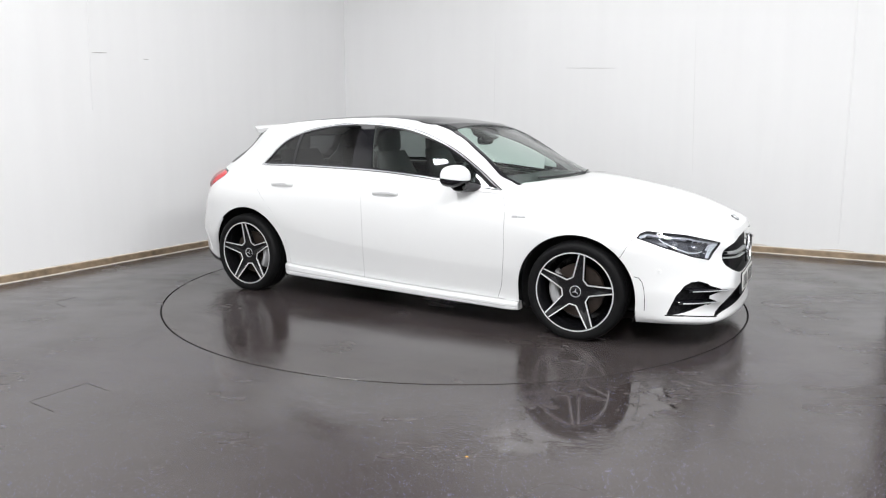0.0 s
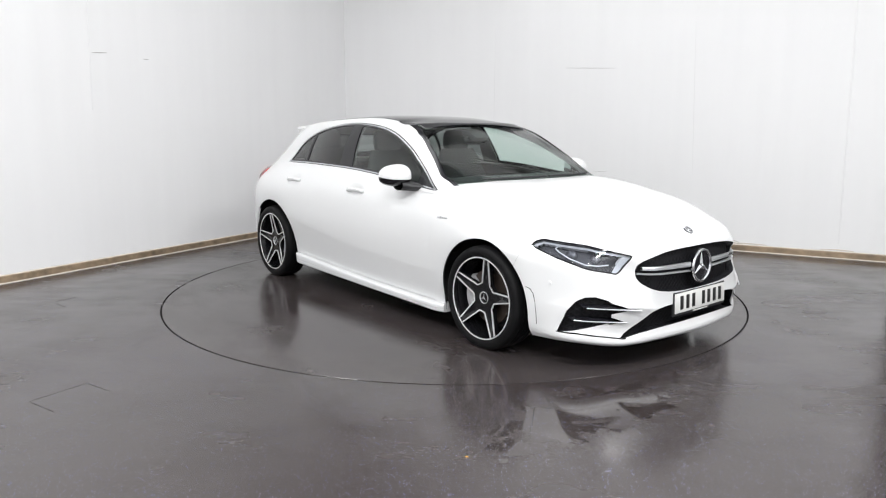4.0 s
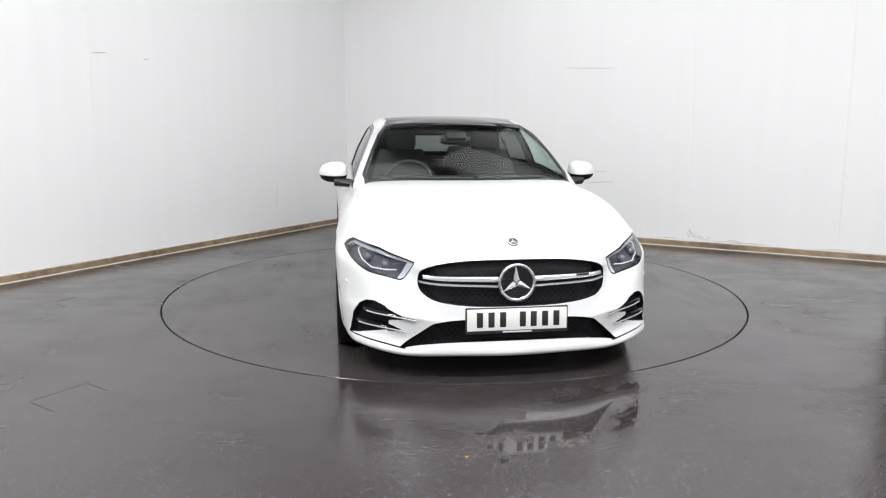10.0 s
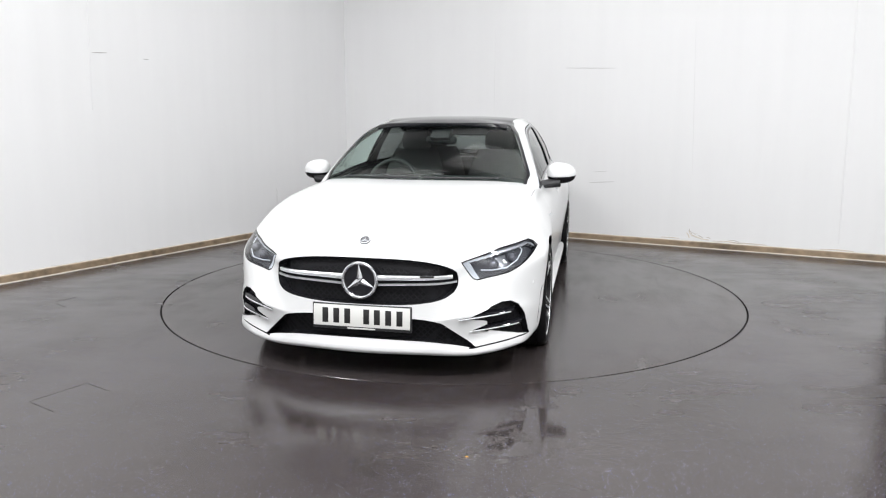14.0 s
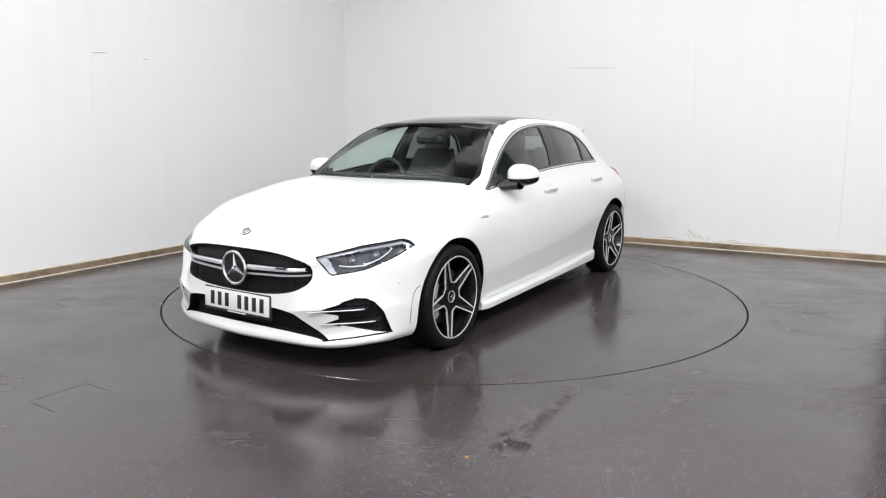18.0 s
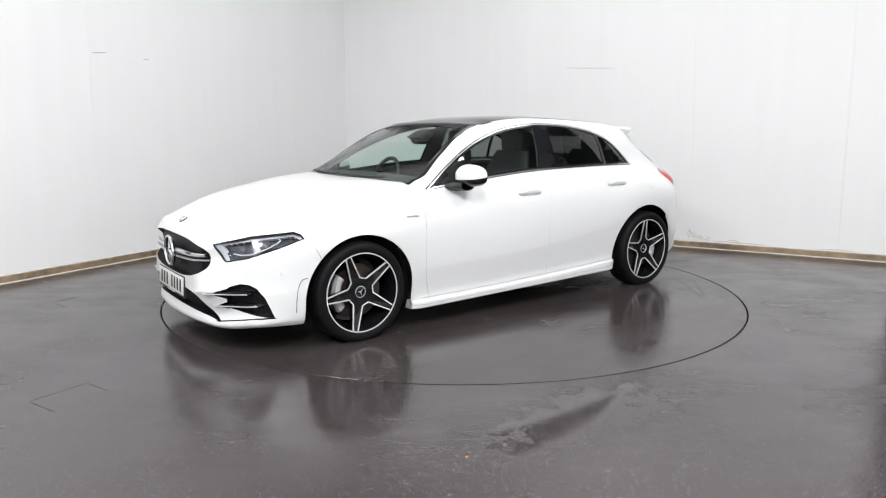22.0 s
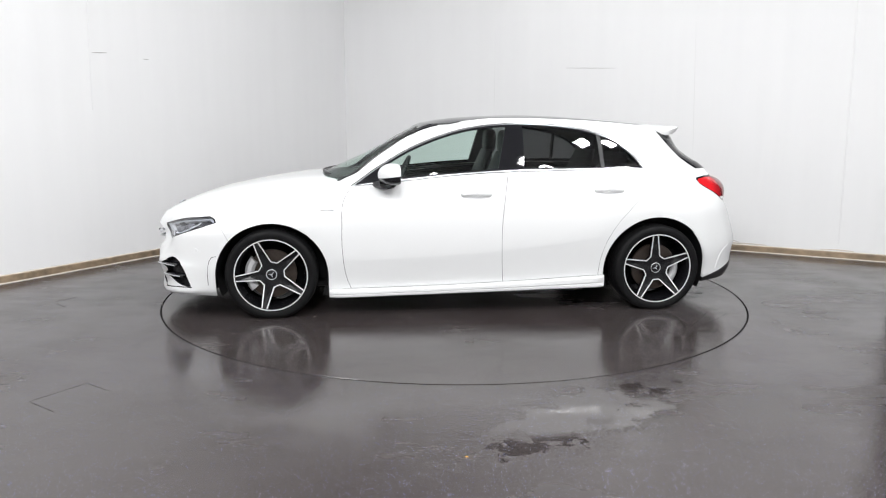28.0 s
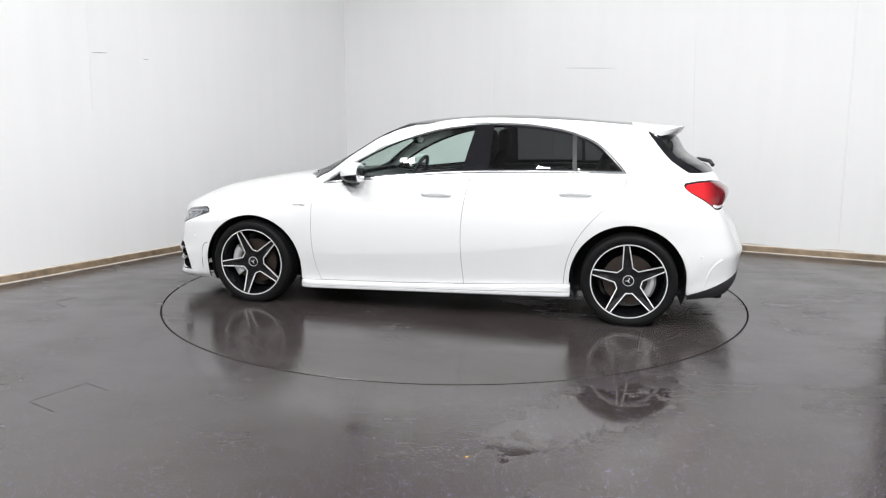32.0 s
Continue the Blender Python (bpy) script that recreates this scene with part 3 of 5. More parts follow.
def fogmouth(x, y, z):
    a = y - x
    return np.where((x > 1.75) & (z < .5), np.minimum.reduce([FOG(a, z), BARB_HIGH(a, z), BARB_LOW(a, z)]), 1.0)


GAP = 0.0017


def side_y(x, z):
    """Where the left side of the lower body lies at x and z."""
    d = (SKIN[:, 0] - x) ** 2 + (SKIN[:, 2] - z) ** 2 + (SKIN[:, 1] < .45) * 9
    i = np.argsort(d)[:4]
    w = 1 / (d[i] + 1e-7)
    return float((SKIN[i, 1] * w).sum() / w.sum())


def nose_x(y, z):
    d = (SKIN[:, 1] - abs(y)) ** 2 + (SKIN[:, 2] - z) ** 2 + (SKIN[:, 0] < 1.7) * 9
    i = np.argsort(d)[:4]
    w = 1 / (d[i] + 1e-7)
    return float((SKIN[i, 0] * w).sum() / w.sum())


def lamp_pt(a, z, inset):
    """A point behind the headlamp lens, by its place round the corner and its height."""
    d = (SKIN[:, 1] - SKIN[:, 0] - a) ** 2 + (SKIN[:, 2] - z) ** 2 + (SKIN[:, 0] < 1.5) * 9
    i = np.argsort(d)[:4]
    w = 1 / (d[i] + 1e-7)
    p = (SKIN[i] * w[:, None]).sum(axis=0) / w.sum()
    return (float(p[0]) - inset * .8, float(p[1]) - inset * .5, z)


SKIN = np.concatenate(body_sheets()[0])


def lamp_top(x, y, z):
    a = y - x
    return np.where((x > 1.5) & (z > .45), np.interp(a, [-1.628, -1.286, -.956, -.86], [.622, .676, .701, .672]) - .018 - z, 1.0)


def lamp_in(x, y, z):
    a = y - x
    return np.where((x > 1.5) & (z > .45), ((a + 1.614) * .110 + (z - .632) * .098) / .147 - .033, 1.0)


def tail_low(x, y, z):
    b = -x - y
    return np.where(x < -1.6, z - np.interp(b, [1.08, 1.135, 1.19, 1.30, 1.70], [.803, .778, .774, .780, .81]) - .024, 1.0)


def swell(bm):
    """The tail lens bulges out of the body."""
    outward(bm)
    bm.normal_update()
    move = []
    for v in bm.verts:
        d = -float(taillamp(*[np.array([c]) for c in v.co])[0]) - .010
        u = min(max(d / .05, 0), 1)
        move.append(v.normal * .022 * u * (2 - u))
    for v, m in zip(bm.verts, move):
        v.co += m
    return bm


def lamp_label(x, y, z):
    out = np.full(len(x), "none", dtype=object)
    h = headlamp(x, y, z)
    out[h < 0] = "bowl"
    out[(h < -.007) & (lamp_top(x, y, z) < 0)] = "drl"
    out[(h < -.007) & (lamp_in(x, y, z) < 0)] = "drl_in"
    out[(taillamp(x, y, z) < -.010) & (tail_low(x, y, z) < 0) & (-x - y > 1.12)] = "tail_white"
    out[np.where((x < -1.3) & (y > .5), (np.abs(x + 1.512) < .13) & (np.abs(z - .861) < .08), False)] = "flap_cover"
    return out


def classify(bm, label_of, names):
    """Copy the faces of each label into a sheet of its own."""
    out = {}
    faces = list(bm.faces)
    cen = np.array([f.calc_center_median() for f in faces])
    lab = label_of(cen[:, 0], cen[:, 1], cen[:, 2])
    for n in names:
        pick = [f for f, l in zip(faces, lab) if l == n]
        nb = bmesh.new()
        vm = {}
        for f in pick:
            q = []
            for v in f.verts:
                if v not in vm:
                    vm[v] = nb.verts.new(v.co)
                q.append(vm[v])
            try:
                nb.faces.new(q)
            except ValueError:
                pass
        out[n] = nb
    return out


def outward(bm):
    """Turn the faces away from the car's middle line."""
    bm.normal_update()
    tot = 0.0
    for f in bm.faces:
        c = f.calc_center_median()
        tot += f.normal.dot(Vector((c.x * 0.3, c.y, (c.z - .6) * .8))) * f.calc_area()
    if tot < 0:
        bmesh.ops.reverse_faces(bm, faces=bm.faces)
    bm.normal_update()
    return bm


def rim_edges(bm, depth):
    """Fold the open edges of a panel inwards, so that it has thickness."""
    bm.normal_update()
    es = [e for e in bm.edges if e.is_boundary and not all(abs(v.co.y) < 1e-4 for v in e.verts)]
    nor = {v: v.normal.copy() for e in es for v in e.verts}
    r = bmesh.ops.extrude_edge_only(bm, edges=es)
    new_vs = [g for g in r["geom"] if isinstance(g, bmesh.types.BMVert)]
    kd = {tuple(round(c, 5) for c in v.co): n for v, n in nor.items()}
    for v in new_vs:
        n = kd.get(tuple(round(c, 5) for c in v.co))
        if n:
            v.co -= n * depth
    return bm


def both(bm):
    """A middle panel: its half and the mirrored half in one sheet."""
    cp = bm.copy()
    flip_y(cp)
    me = bpy.data.meshes.new("half")
    cp.to_mesh(me)
    cp.free()
    bm.from_mesh(me)
    bpy.data.meshes.remove(me)
    bmesh.ops.remove_doubles(bm, verts=[v for v in bm.verts if abs(v.co.y) < 2e-3], dist=1e-3)
    return bm


def offset(bm, d):
    bm.normal_update()
    nor = [(v, v.normal.copy()) for v in bm.verts]
    for v, n in nor:
        v.co += n * d
    return bm


KD = {}


def learn_normals(key, bm):
    """Keep the smooth normals of an uncut sheet, to shade the panels cut from it."""
    outward(bm)
    tree = kdtree.KDTree(len(bm.verts))
    nor = []
    for i, v in enumerate(bm.verts):
        n = v.normal.copy()
        if abs(v.co.y) < 1e-4:
            n.y = 0
        tree.insert(v.co, i)
        nor.append(n.normalized())
    tree.balance()
    KD[key] = (tree, nor)


def shade(ob, key, flat=0.0):
    """Give a panel the smooth normals of its sheet."""
    tree, nor = KD[key]
    me = ob.data
    out = []
    for v in me.vertices:
        s = -1 if v.co.y < 0 else 1
        acc = Vector()
        for co, i, d in tree.find_n((v.co.x, abs(v.co.y), v.co.z), 4):
            acc += nor[i] / (d + 1e-4)
        acc.y *= s
        out.append(acc.normalized())
    if flat:
        mean = sum(out, Vector()).normalized()
        out = [(n * (1 - flat) + mean * flat).normalized() for n in out]
    for ed in me.edges:
        ed.use_edge_sharp = False
    me.normals_split_custom_set_from_vertices(out)
    return ob


def bulge(ob, along_k, cross_k, across=False):
    """Give a pane the even outward curve of formed glass."""
    me = ob.data
    mean, mid, area = Vector(), Vector(), 0.0
    for f in me.polygons:
        mean += f.normal * f.area
        mid += f.center * f.area
        area += f.area
    mean, mid = mean.normalized(), mid / area
    out = []
    for v in me.vertices:
        d = v.co - mid
        k = (along_k, cross_k, along_k) if across else (along_k, 0, cross_k)
        out.append((mean + Vector((d.x * k[0], d.y * k[1], d.z * k[2]))).normalized())
    me.normals_split_custom_set_from_vertices(out)
    return ob


def add_side(name, bm, material, car, label="", depth=0.012, key=None):
    """The same panel on the left and on the right."""
    rim = rim_edges(outward(bm), depth) if depth else outward(bm)
    other = flip_y(rim.copy())
    pair = part(name, rim, material, car, label), part(name, other, material, car, label)
    if key:
        shade(pair[0], key), shade(pair[1], key)
    return pair


def add_mid(name, bm, material, car, label="", depth=0.012, key=None, bend=None):
    full = both(outward(bm))
    if depth:
        rim_edges(full, depth)
    ob = part(name, full, material, car, label)
    if bend:
        return bulge(ob, *bend, across=True)
    return shade(ob, key) if key else ob


def sk_copy(secs):
    sk = grid_bm(secs)
    sk.faces.new([sk.verts.new(c) for c in secs[0]])
    sk.faces.new([sk.verts.new(c) for c in secs[-1][::-1]])
    bmesh.ops.remove_doubles(sk, verts=sk.verts, dist=1e-5)
    bmesh.ops.recalc_face_normals(sk, faces=sk.faces)
    return sk


def build_body(car):
    rows, cap, cab, roof = body_sheets()
    # ---- lower body ----
    low = sheet_bm([rows, cap])
    learn_normals("low", low)
    edge = rows[-1]
    front = edge[edge[:, 0] > .6]
    order = np.argsort(front[:, 0])
    ex, ey = front[order, 0], front[order, 1]

    def bonnet_d(x, y, z):
        q = (np.interp(x, ex, ey) - np.interp(x, [2.0, 2.1], [.022, -.12])) - y
        d = np.minimum(q, (z - (.652 + .045 * (np.abs(y) / .5) ** 3)))
        return np.where((x > .68) & (z > .62), d, -1.0)

    def lines(x, y, z):
        return {
            "df": x - doorfront(z), "dm": x - doormid(z), "dr": x - doorrear(z),
            "sill": z - sillline(x),
            "fb": x - (1.645 + (z - .56) * .55),
            "rb": x - (-1.635 - (z - .56) * .68),
            "bon": bonnet_d(x, y, z),
        }

    def cowl(x, y, z):
        return np.where(z > .85, x - curve1([(0, 1.052), (.35, 1.026), (.60, .965), (.72, .855), (.80, .78)], y), 1.0)

    def lip(x, y, z):
        return z - (.177 + .034 * np.clip((y - .575) / .2, 0, 1.1))

    def fuel(x, y, z):
        u, w = np.abs(x + 1.512) - .07, np.abs(z - .861) - .018
        return np.hypot(np.maximum(u, 0), np.maximum(w, 0)) - .04

    def tailgate(x, y, z):
        return np.where(x < -1.85, np.maximum(y - .60, .62 - z), 1.0)

    def skirt(x, y, z):
        return z - curve1([(-1.72, .208), (-1.9, .262), (-2.05, .325), (-2.2, .37)], x)

    faces = list(low.faces)
    cen = np.array([f.calc_center_median() for f in faces]).T
    near = np.min([np.abs(g(*cen)) for g in (headlamp, taillamp, fogmouth)] + [np.abs(np.hypot((cen[0] - hx) / .1, (cen[2] - hz) / .045)) * .02 for hx, hz in GRIPS], axis=0) < .022
    bmesh.ops.subdivide_edges(low, edges=list({e for f, n in zip(faces, near) if n for e in f.edges}), cuts=2, use_grid_fill=True)
    cut(low, arch)
    for key in ("df", "dm", "dr", "sill", "fb", "rb", "bon"):
        for o in (-GAP, GAP) if key != "bon" else (-.0014, .0007):
            cut(low, lambda x, y, z: lines(x, y, z)[key] + o)
    for g in (headlamp, taillamp, grille, intake, fogmouth, skirt, cowl, lamp_top, lamp_in, tail_low):
        cut(low, g)
    for o in (-.004, .004):
        cut(low, lambda x, y, z: lip(x, y, z) + o)
    for o in (-.0015, .0005):
        cut(low, lambda x, y, z: fuel(x, y, z) + o)
    for o in (-.0025, .0015):
        cut(low, lambda x, y, z: tailgate(x, y, z) + o)
    cut(low, lambda x, y, z: headlamp(x, y, z) + .007)
    cut(low, lambda x, y, z: taillamp(x, y, z) + .010)

    def label(x, y, z):
        L = lines(x, y, z)
        side = y > .5
        out = np.full(len(x), "quarter", dtype=object)
        doors = side & (x < 1.0) & (x > -1.4)
        out[(x > 0)] = "wing"
        out[doors & (L["df"] < 0) & (L["dm"] > 0)] = "front_door"
        out[doors & (L["dm"] < 0) & (L["dr"] > 0)] = "rear_door"
        out[(L["sill"] < 0) & (x < 1.05) & (x > -1.05)] = "sill"
        fb = (L["fb"] > 0) & (z < .66) & (x > 1.5)
        out[fb] = "bumper_front"
        out[(x > 1.9) & (L["bon"] <= 0)] = "bumper_front"
        out[(L["bon"] > .0)] = "bonnet"
        out[(cowl(x, y, z) < 0) & (x < 1.3) & (x > .6) & (y < np.where(x < .93, .715, .68))] = "cowl"
        rb = (L["rb"] < 0) & (x < -1.5) & (z < .80)
        out[rb] = "bumper_rear"
        out[tailgate(x, y, z) < 0] = "tailgate"
        out[(x < -1.7) & (skirt(x, y, z) < 0)] = "diffuser"
        out[fuel(x, y, z) < 0] = "fuel_flap"
        out[headlamp(x, y, z) < 0] = "lamp_rim"
        out[headlamp(x, y, z) < -.007] = "lamp_lens"
        out[taillamp(x, y, z) < 0] = "tail_rim"
        out[taillamp(x, y, z) < -.010] = "tail_lens"
        void = (arch(x, y, z) < 0) & (y > .5)
        void |= (np.abs(L["df"]) < GAP) & side & (L["sill"] > 0) & (z < .93)
        void |= (np.abs(L["dm"]) < GAP) & side & (L["sill"] > 0)
        void |= (np.abs(L["dr"]) < GAP) & side & (L["sill"] > 0)
        void |= (np.abs(L["sill"]) < GAP) & (x < doorfront(z)) & (x > -1.0)
        void |= (np.abs(L["fb"]) < GAP) & side & (z < .66) & (x > 1.5)
        void |= (np.abs(L["rb"]) < GAP) & side & (z < .80) & (x < -1.5)
        void |= (L["bon"] < .0014) & (L["bon"] > -.0007) & (x > .88) & (x < 1.98)
        void |= (np.abs(fuel(x, y, z) - .0005) < .0014)
        void |= (np.abs(tailgate(x, y, z) - .0005) < .0021)
        void |= (np.abs(lip(x, y, z)) < .004) & (x > 1.90) & (y > .56) & (y < .842)
        out[void] = "void"
        out[grille(x, y, z) < 0] = "grille"
        out[intake(x, y, z) < 0] = "intake"
        out[fogmouth(x, y, z) < 0] = "fog"
        return out

    names = ["quarter", "wing", "front_door", "rear_door", "sill", "bumper_front", "bonnet", "bumper_rear", "tailgate", "diffuser", "fuel_flap",
             "lamp_rim", "lamp_lens", "tail_rim", "tail_lens", "cowl", "grille", "intake", "fog"]
    p = classify(low, label, names)
    inner = classify(low, lamp_label, ["drl", "drl_in", "bowl", "tail_white", "flap_cover"])
    low.free()
    add_mid("bonnet", p["bonnet"], PAINT, car, key="low")
    add_mid("front_bumper", p["bumper_front"], PAINT, car, depth=.005, key="low")
    add_mid("rear_bumper", p["bumper_rear"], PAINT, car, depth=.02, key="low")
    add_mid("tailgate", p["tailgate"], PAINT, car, key="low")
    add_mid("diffuser", p["diffuser"], PLASTIC, car, "black plastic rear diffuser")
    flap = p["fuel_flap"]
    add_mid("cowl", p["cowl"], PLASTIC, car, "black plastic cowl under the wipers", depth=.01)
    for nm, key, dep in (("grille_panel", "grille", .05), ("lower_intake", "intake", .06)):
        add_mid(nm, rim_edges(offset(outward(p[key]), -dep), .004 - dep), GRILLE, car, "black honeycomb mesh", depth=0)
    add_side("side_intake", rim_edges(offset(outward(p["fog"]), -.04), -.037), GRILLE, car, "black mesh of the side intake", depth=0)
    add_side("lamp_bowl", offset(outward(inner["bowl"]), -.045), LAMPDARK, car, "dark headlamp interior", depth=-.03)
    add_side("light_strip", offset(outward(inner["drl"]), -.016), REFLECTOR, car, "silver light strip along the brow of the headlamp", depth=.02)
    add_side("light_block", offset(outward(inner["drl_in"]), -.014), LED, car, "white light guide at the inner end of the headlamp", depth=.02)
    add_side("tail_white", offset(swell(inner["tail_white"]), .002), WHITELENS, car, "white reversing light strip", depth=.004)
    add_side("front_wing", p["wing"], PAINT, car, depth=.003, key="low")
    doors = list(zip(("front_door", "rear_door"), (add_side("front_door", p["front_door"], PAINT, car, depth=.003, key="low"), add_side("rear_door", p["rear_door"], PAINT, car, depth=.003, key="low"))))
    add_side("rear_wing", p["quarter"], PAINT, car, depth=.003, key="low")
    shade(part("fuel_flap", rim_edges(outward(flap), .012), PAINT, car, "closed fuel flap"), "low")
    shade(part("wing_skin", flip_y(offset(outward(inner["flap_cover"]), .0006)), PAINT, car), "low")
    secs = []
    for x in np.linspace(.974, -.990, 60):
        s = float(sillline(np.array([x]))[0]) - .002
        b = float(np.interp(x, [-1, 1], [.166, .126]))
        h = s - b
        e = .028 * max(0, (x - .88) / .094) ** 2 + .02 * max(0, (-.93 - x) / .06) ** 2
        secs.append([(x, .80, s), (x, .868 - e, s), (x, .884 - e, s - .004), (x, .890 - e, s - .012), (x, .8905 - e, s - .5 * h), (x, .886 - e, s - .62 * h), (x, .8875 - e, s - .68 * h), (x, .885 - e, s - .9 * h), (x, .876 - e, b), (x, .78, b)])
    sk = sk_copy(secs)
    part("side_skirt", sk, PAINT, car, "white side skirt below the doors", sharp=24)
    part("side_skirt", flip_y(sk_copy(secs)), PAINT, car, "white side skirt below the doors", sharp=24)
    p["sill"].free()
    add_side("headlamp_seal", p["lamp_rim"], BLACKGLOSS, car, "thin black edge of the headlamp", depth=.03)
    lens = add_side("headlamp_lens", p["lamp_lens"], CLEAR, car, "clear headlamp lens", depth=0, key="low")
    add_side("tail_lamp_seal", p["tail_rim"], BLACKGLOSS, car, "thin dark edge of the tail lamp", depth=.02)
    tails = add_side("tail_lamp", swell(p["tail_lens"]), RED, car, "red tail lamp lens", depth=.02, key="low")
    # ---- dark inner shell behind the joints ----
    shell = sheet_bm([rows, cap])
    cut(shell, arch)
    far = [f for f in shell.faces if arch(*[np.array(c) for c in f.calc_center_median()]) < 0 and f.calc_center_median().y > .5]
    bmesh.ops.delete(shell, geom=far, context="FACES")
    holes = [f for f in shell.faces if min(float(headlamp(*[np.array(c) for c in f.calc_center_median()])), float(grille(*[np.array(c) for c in f.calc_center_median()])),
                                           float(intake(*[np.array(c) for c in f.calc_center_median()])), float(fogmouth(*[np.array(c) for c in f.calc_center_median()]))) < .015]
    bmesh.ops.delete(shell, geom=holes, context="FACES")
    add = offset(both(outward(shell)), -.014)
    part("inner_shell", add, DARK, car, "dark inner body shell behind the panel joints")
    # ---- cabin ----
    top = sheet_bm([cab, roof])
    learn_normals("top", top)

    def ws(x, y, z):
        return np.where(x > .02, y - (np.interp(z, [.945, 1.138, 1.255, 1.33], [.742, .653, .592, .520]) - .03 * np.clip((.99 - z) / .04, 0, 1) ** 1.5), 1.0)

    def rw(x, y, z):
        return np.where(x < -1.38, np.maximum.reduce([y - (.640 - .22 * (z - 1.0)), 1.003 - z, z - 1.275, x - np.interp(z, [.99, 1.034, 1.084, 1.153, 1.235, 1.30], [-1.745, -1.684, -1.615, -1.554, -1.490, -1.445])]), 1.0)

    def roofglass(x, y, z):
        return np.maximum.reduce([y - curve1([(.36, .50), (.16, .496), (0, .503), (-.25, .510), (-.8, .500), (-1.1, .476), (-1.4, .44)], x), -1.36 - x, 1.285 - z])

    def bpillar(x, y, z):
        return np.maximum((x - (-.215 - (z - .986) * .235)), (-.405 - (z - .986) * .03) - x)

    def qpillar(x, y, z):
        return np.abs(x + .99 - (z - 1.0) * .05) - .014

    for o in (0, -.006, -.014, -.026):
        cut(top, lambda x, y, z: opening(x, y, z) + o)
    cut(top, lambda x, y, z: x - (-.215 - (z - .986) * .235))
    cut(top, lambda x, y, z: x - (-.405 - (z - .986) * .03))
    cut(top, lambda x, y, z: x - (-1.004 + (z - 1.0) * .05))
    cut(top, lambda x, y, z: x - (-.976 + (z - 1.0) * .05))
    cut(top, ws)
    cut(top, lambda x, y, z: x - .615)
    cut(top, lambda x, y, z: ws(x, y, z) + .022)
    cut(top, lambda x, y, z: np.where(x > 0, z - (1.322 - .12 * y * y), -1))
    cut(top, rw)
    cut(top, lambda x, y, z: rw(x, y, z) + .05)
    cut(top, roofglass)

    def label2(x, y, z):
        out = np.full(len(x), "frame", dtype=object)
        op = np.where((y > .45) & (x < .9) & (x > -1.4), opening(x, y, z), -1)
        out[op > 0] = "groove"
        out[op > .006] = "chrome"
        out[op > .014] = "seal"
        front = (op > .026) & (x > -.3)
        out[front] = "front_glass"
        out[front & (x > .615)] = "sail"
        out[(op > .026) & (x < -.3)] = "rear_glass"
        out[(op > .026) & (x < -.99)] = "quarter_glass"
        out[(op > .014) & (bpillar(x, y, z) < 0)] = "pillar"
        out[(op > .014) & (qpillar(x, y, z) < 0)] = "pillar2"
        w = ws(x, y, z)
        out[(w < 0) & (x > .02)] = "ws_edge"
        out[(w < -.022)] = "windscreen"
        r = roofglass(x, y, z)
        out[(r < 0) & ((z > 1.322 - .12 * y * y) | (x < .05))] = "roof"
        out[rw(x, y, z) < 0] = "rw_edge"
        out[rw(x, y, z) < -.05] = "rear_window"
        return out

    names = ["frame", "groove", "sail", "chrome", "seal", "front_glass", "rear_glass", "quarter_glass", "pillar", "pillar2", "ws_edge", "windscreen", "roof", "rw_edge", "rear_window"]
    p = classify(top, label2, names)
    top.free()
    lining = bmesh.new()
    for key in ("frame", "roof", "pillar"):
        tmp = bpy.data.meshes.new("tmp")
        p[key].to_mesh(tmp)
        lining.from_mesh(tmp)
        bpy.data.meshes.remove(tmp)
    bmesh.ops.remove_doubles(lining, verts=lining.verts, dist=1e-4)
    bmesh.ops.delete(lining, geom=[v for v in lining.verts if v.co.x > .18], context="VERTS")
    part("headlining", offset(both(outward(lining)), -.026), HEADLINE, car, "dark grey cabin lining")
    add_mid("cabin_frame", p["frame"], PAINT, car, "white roof rails and pillars", depth=.02, key="top")
    add_side("window_trim", p["chrome"], CHROME, car, "chrome strip round the side windows", depth=.006, key="top")
    add_side("trim_groove", offset(outward(p["groove"]), -.004), DARK, car, "dark groove beside the chrome strip", depth=0)
    add_side("sail_panel", p["sail"], FRIT, car, "black corner panel behind the mirror", depth=.006)
    add_side("window_seal", p["seal"], FRIT, car, "black rubber window seal", depth=.006)
    WINDOWS = []
    for nm, g, m in (("front_window", "front_glass", FRONTGLASS), ("rear_window", "rear_glass", PRIVACY), ("quarter_window", "quarter_glass", PRIVACY)):
        gb = offset(outward(p[g]), -.004)
        WINDOWS += add_side(nm, gb, m, car, "lightly tinted glass" if m is FRONTGLASS else "dark privacy glass", depth=0)
        for o in WINDOWS[-2:]:
            bulge(o, .35, .8)
    add_side("door_pillar", p["pillar"], BLACKGLOSS, car, "gloss black pillar between the doors", depth=.01, key="top")
    add_side("quarter_bar", p["pillar2"], PLASTIC, car, "slim bar before the quarter window", depth=.01)
    add_side("windscreen_surround", p["ws_edge"], FRIT, car, "black band round the windscreen", depth=.01, key="top")
    add_mid("windscreen", offset(outward(p["windscreen"]), -.003), WINDSCREEN, car, "clear windscreen", depth=0, bend=(.5, .45))
    add_mid("glass_roof", offset(outward(p["roof"]), .002), BLACKGLOSS, car, "black panoramic glass roof", depth=.012, key="top")
    add_mid("tailgate_trim", p["rw_edge"], BLACKGLOSS, car, "gloss black trim beside the rear window", depth=.01, key="top")
    add_mid("tailgate_window", offset(outward(p["rear_window"]), -.003), PRIVACY, car, "dark rear window", depth=0, key="top")

# ---- the car ----
car = tagged(new("car"), "white five-door hatchback with a black glass roof, on the turntable", "car")
build_body(car)


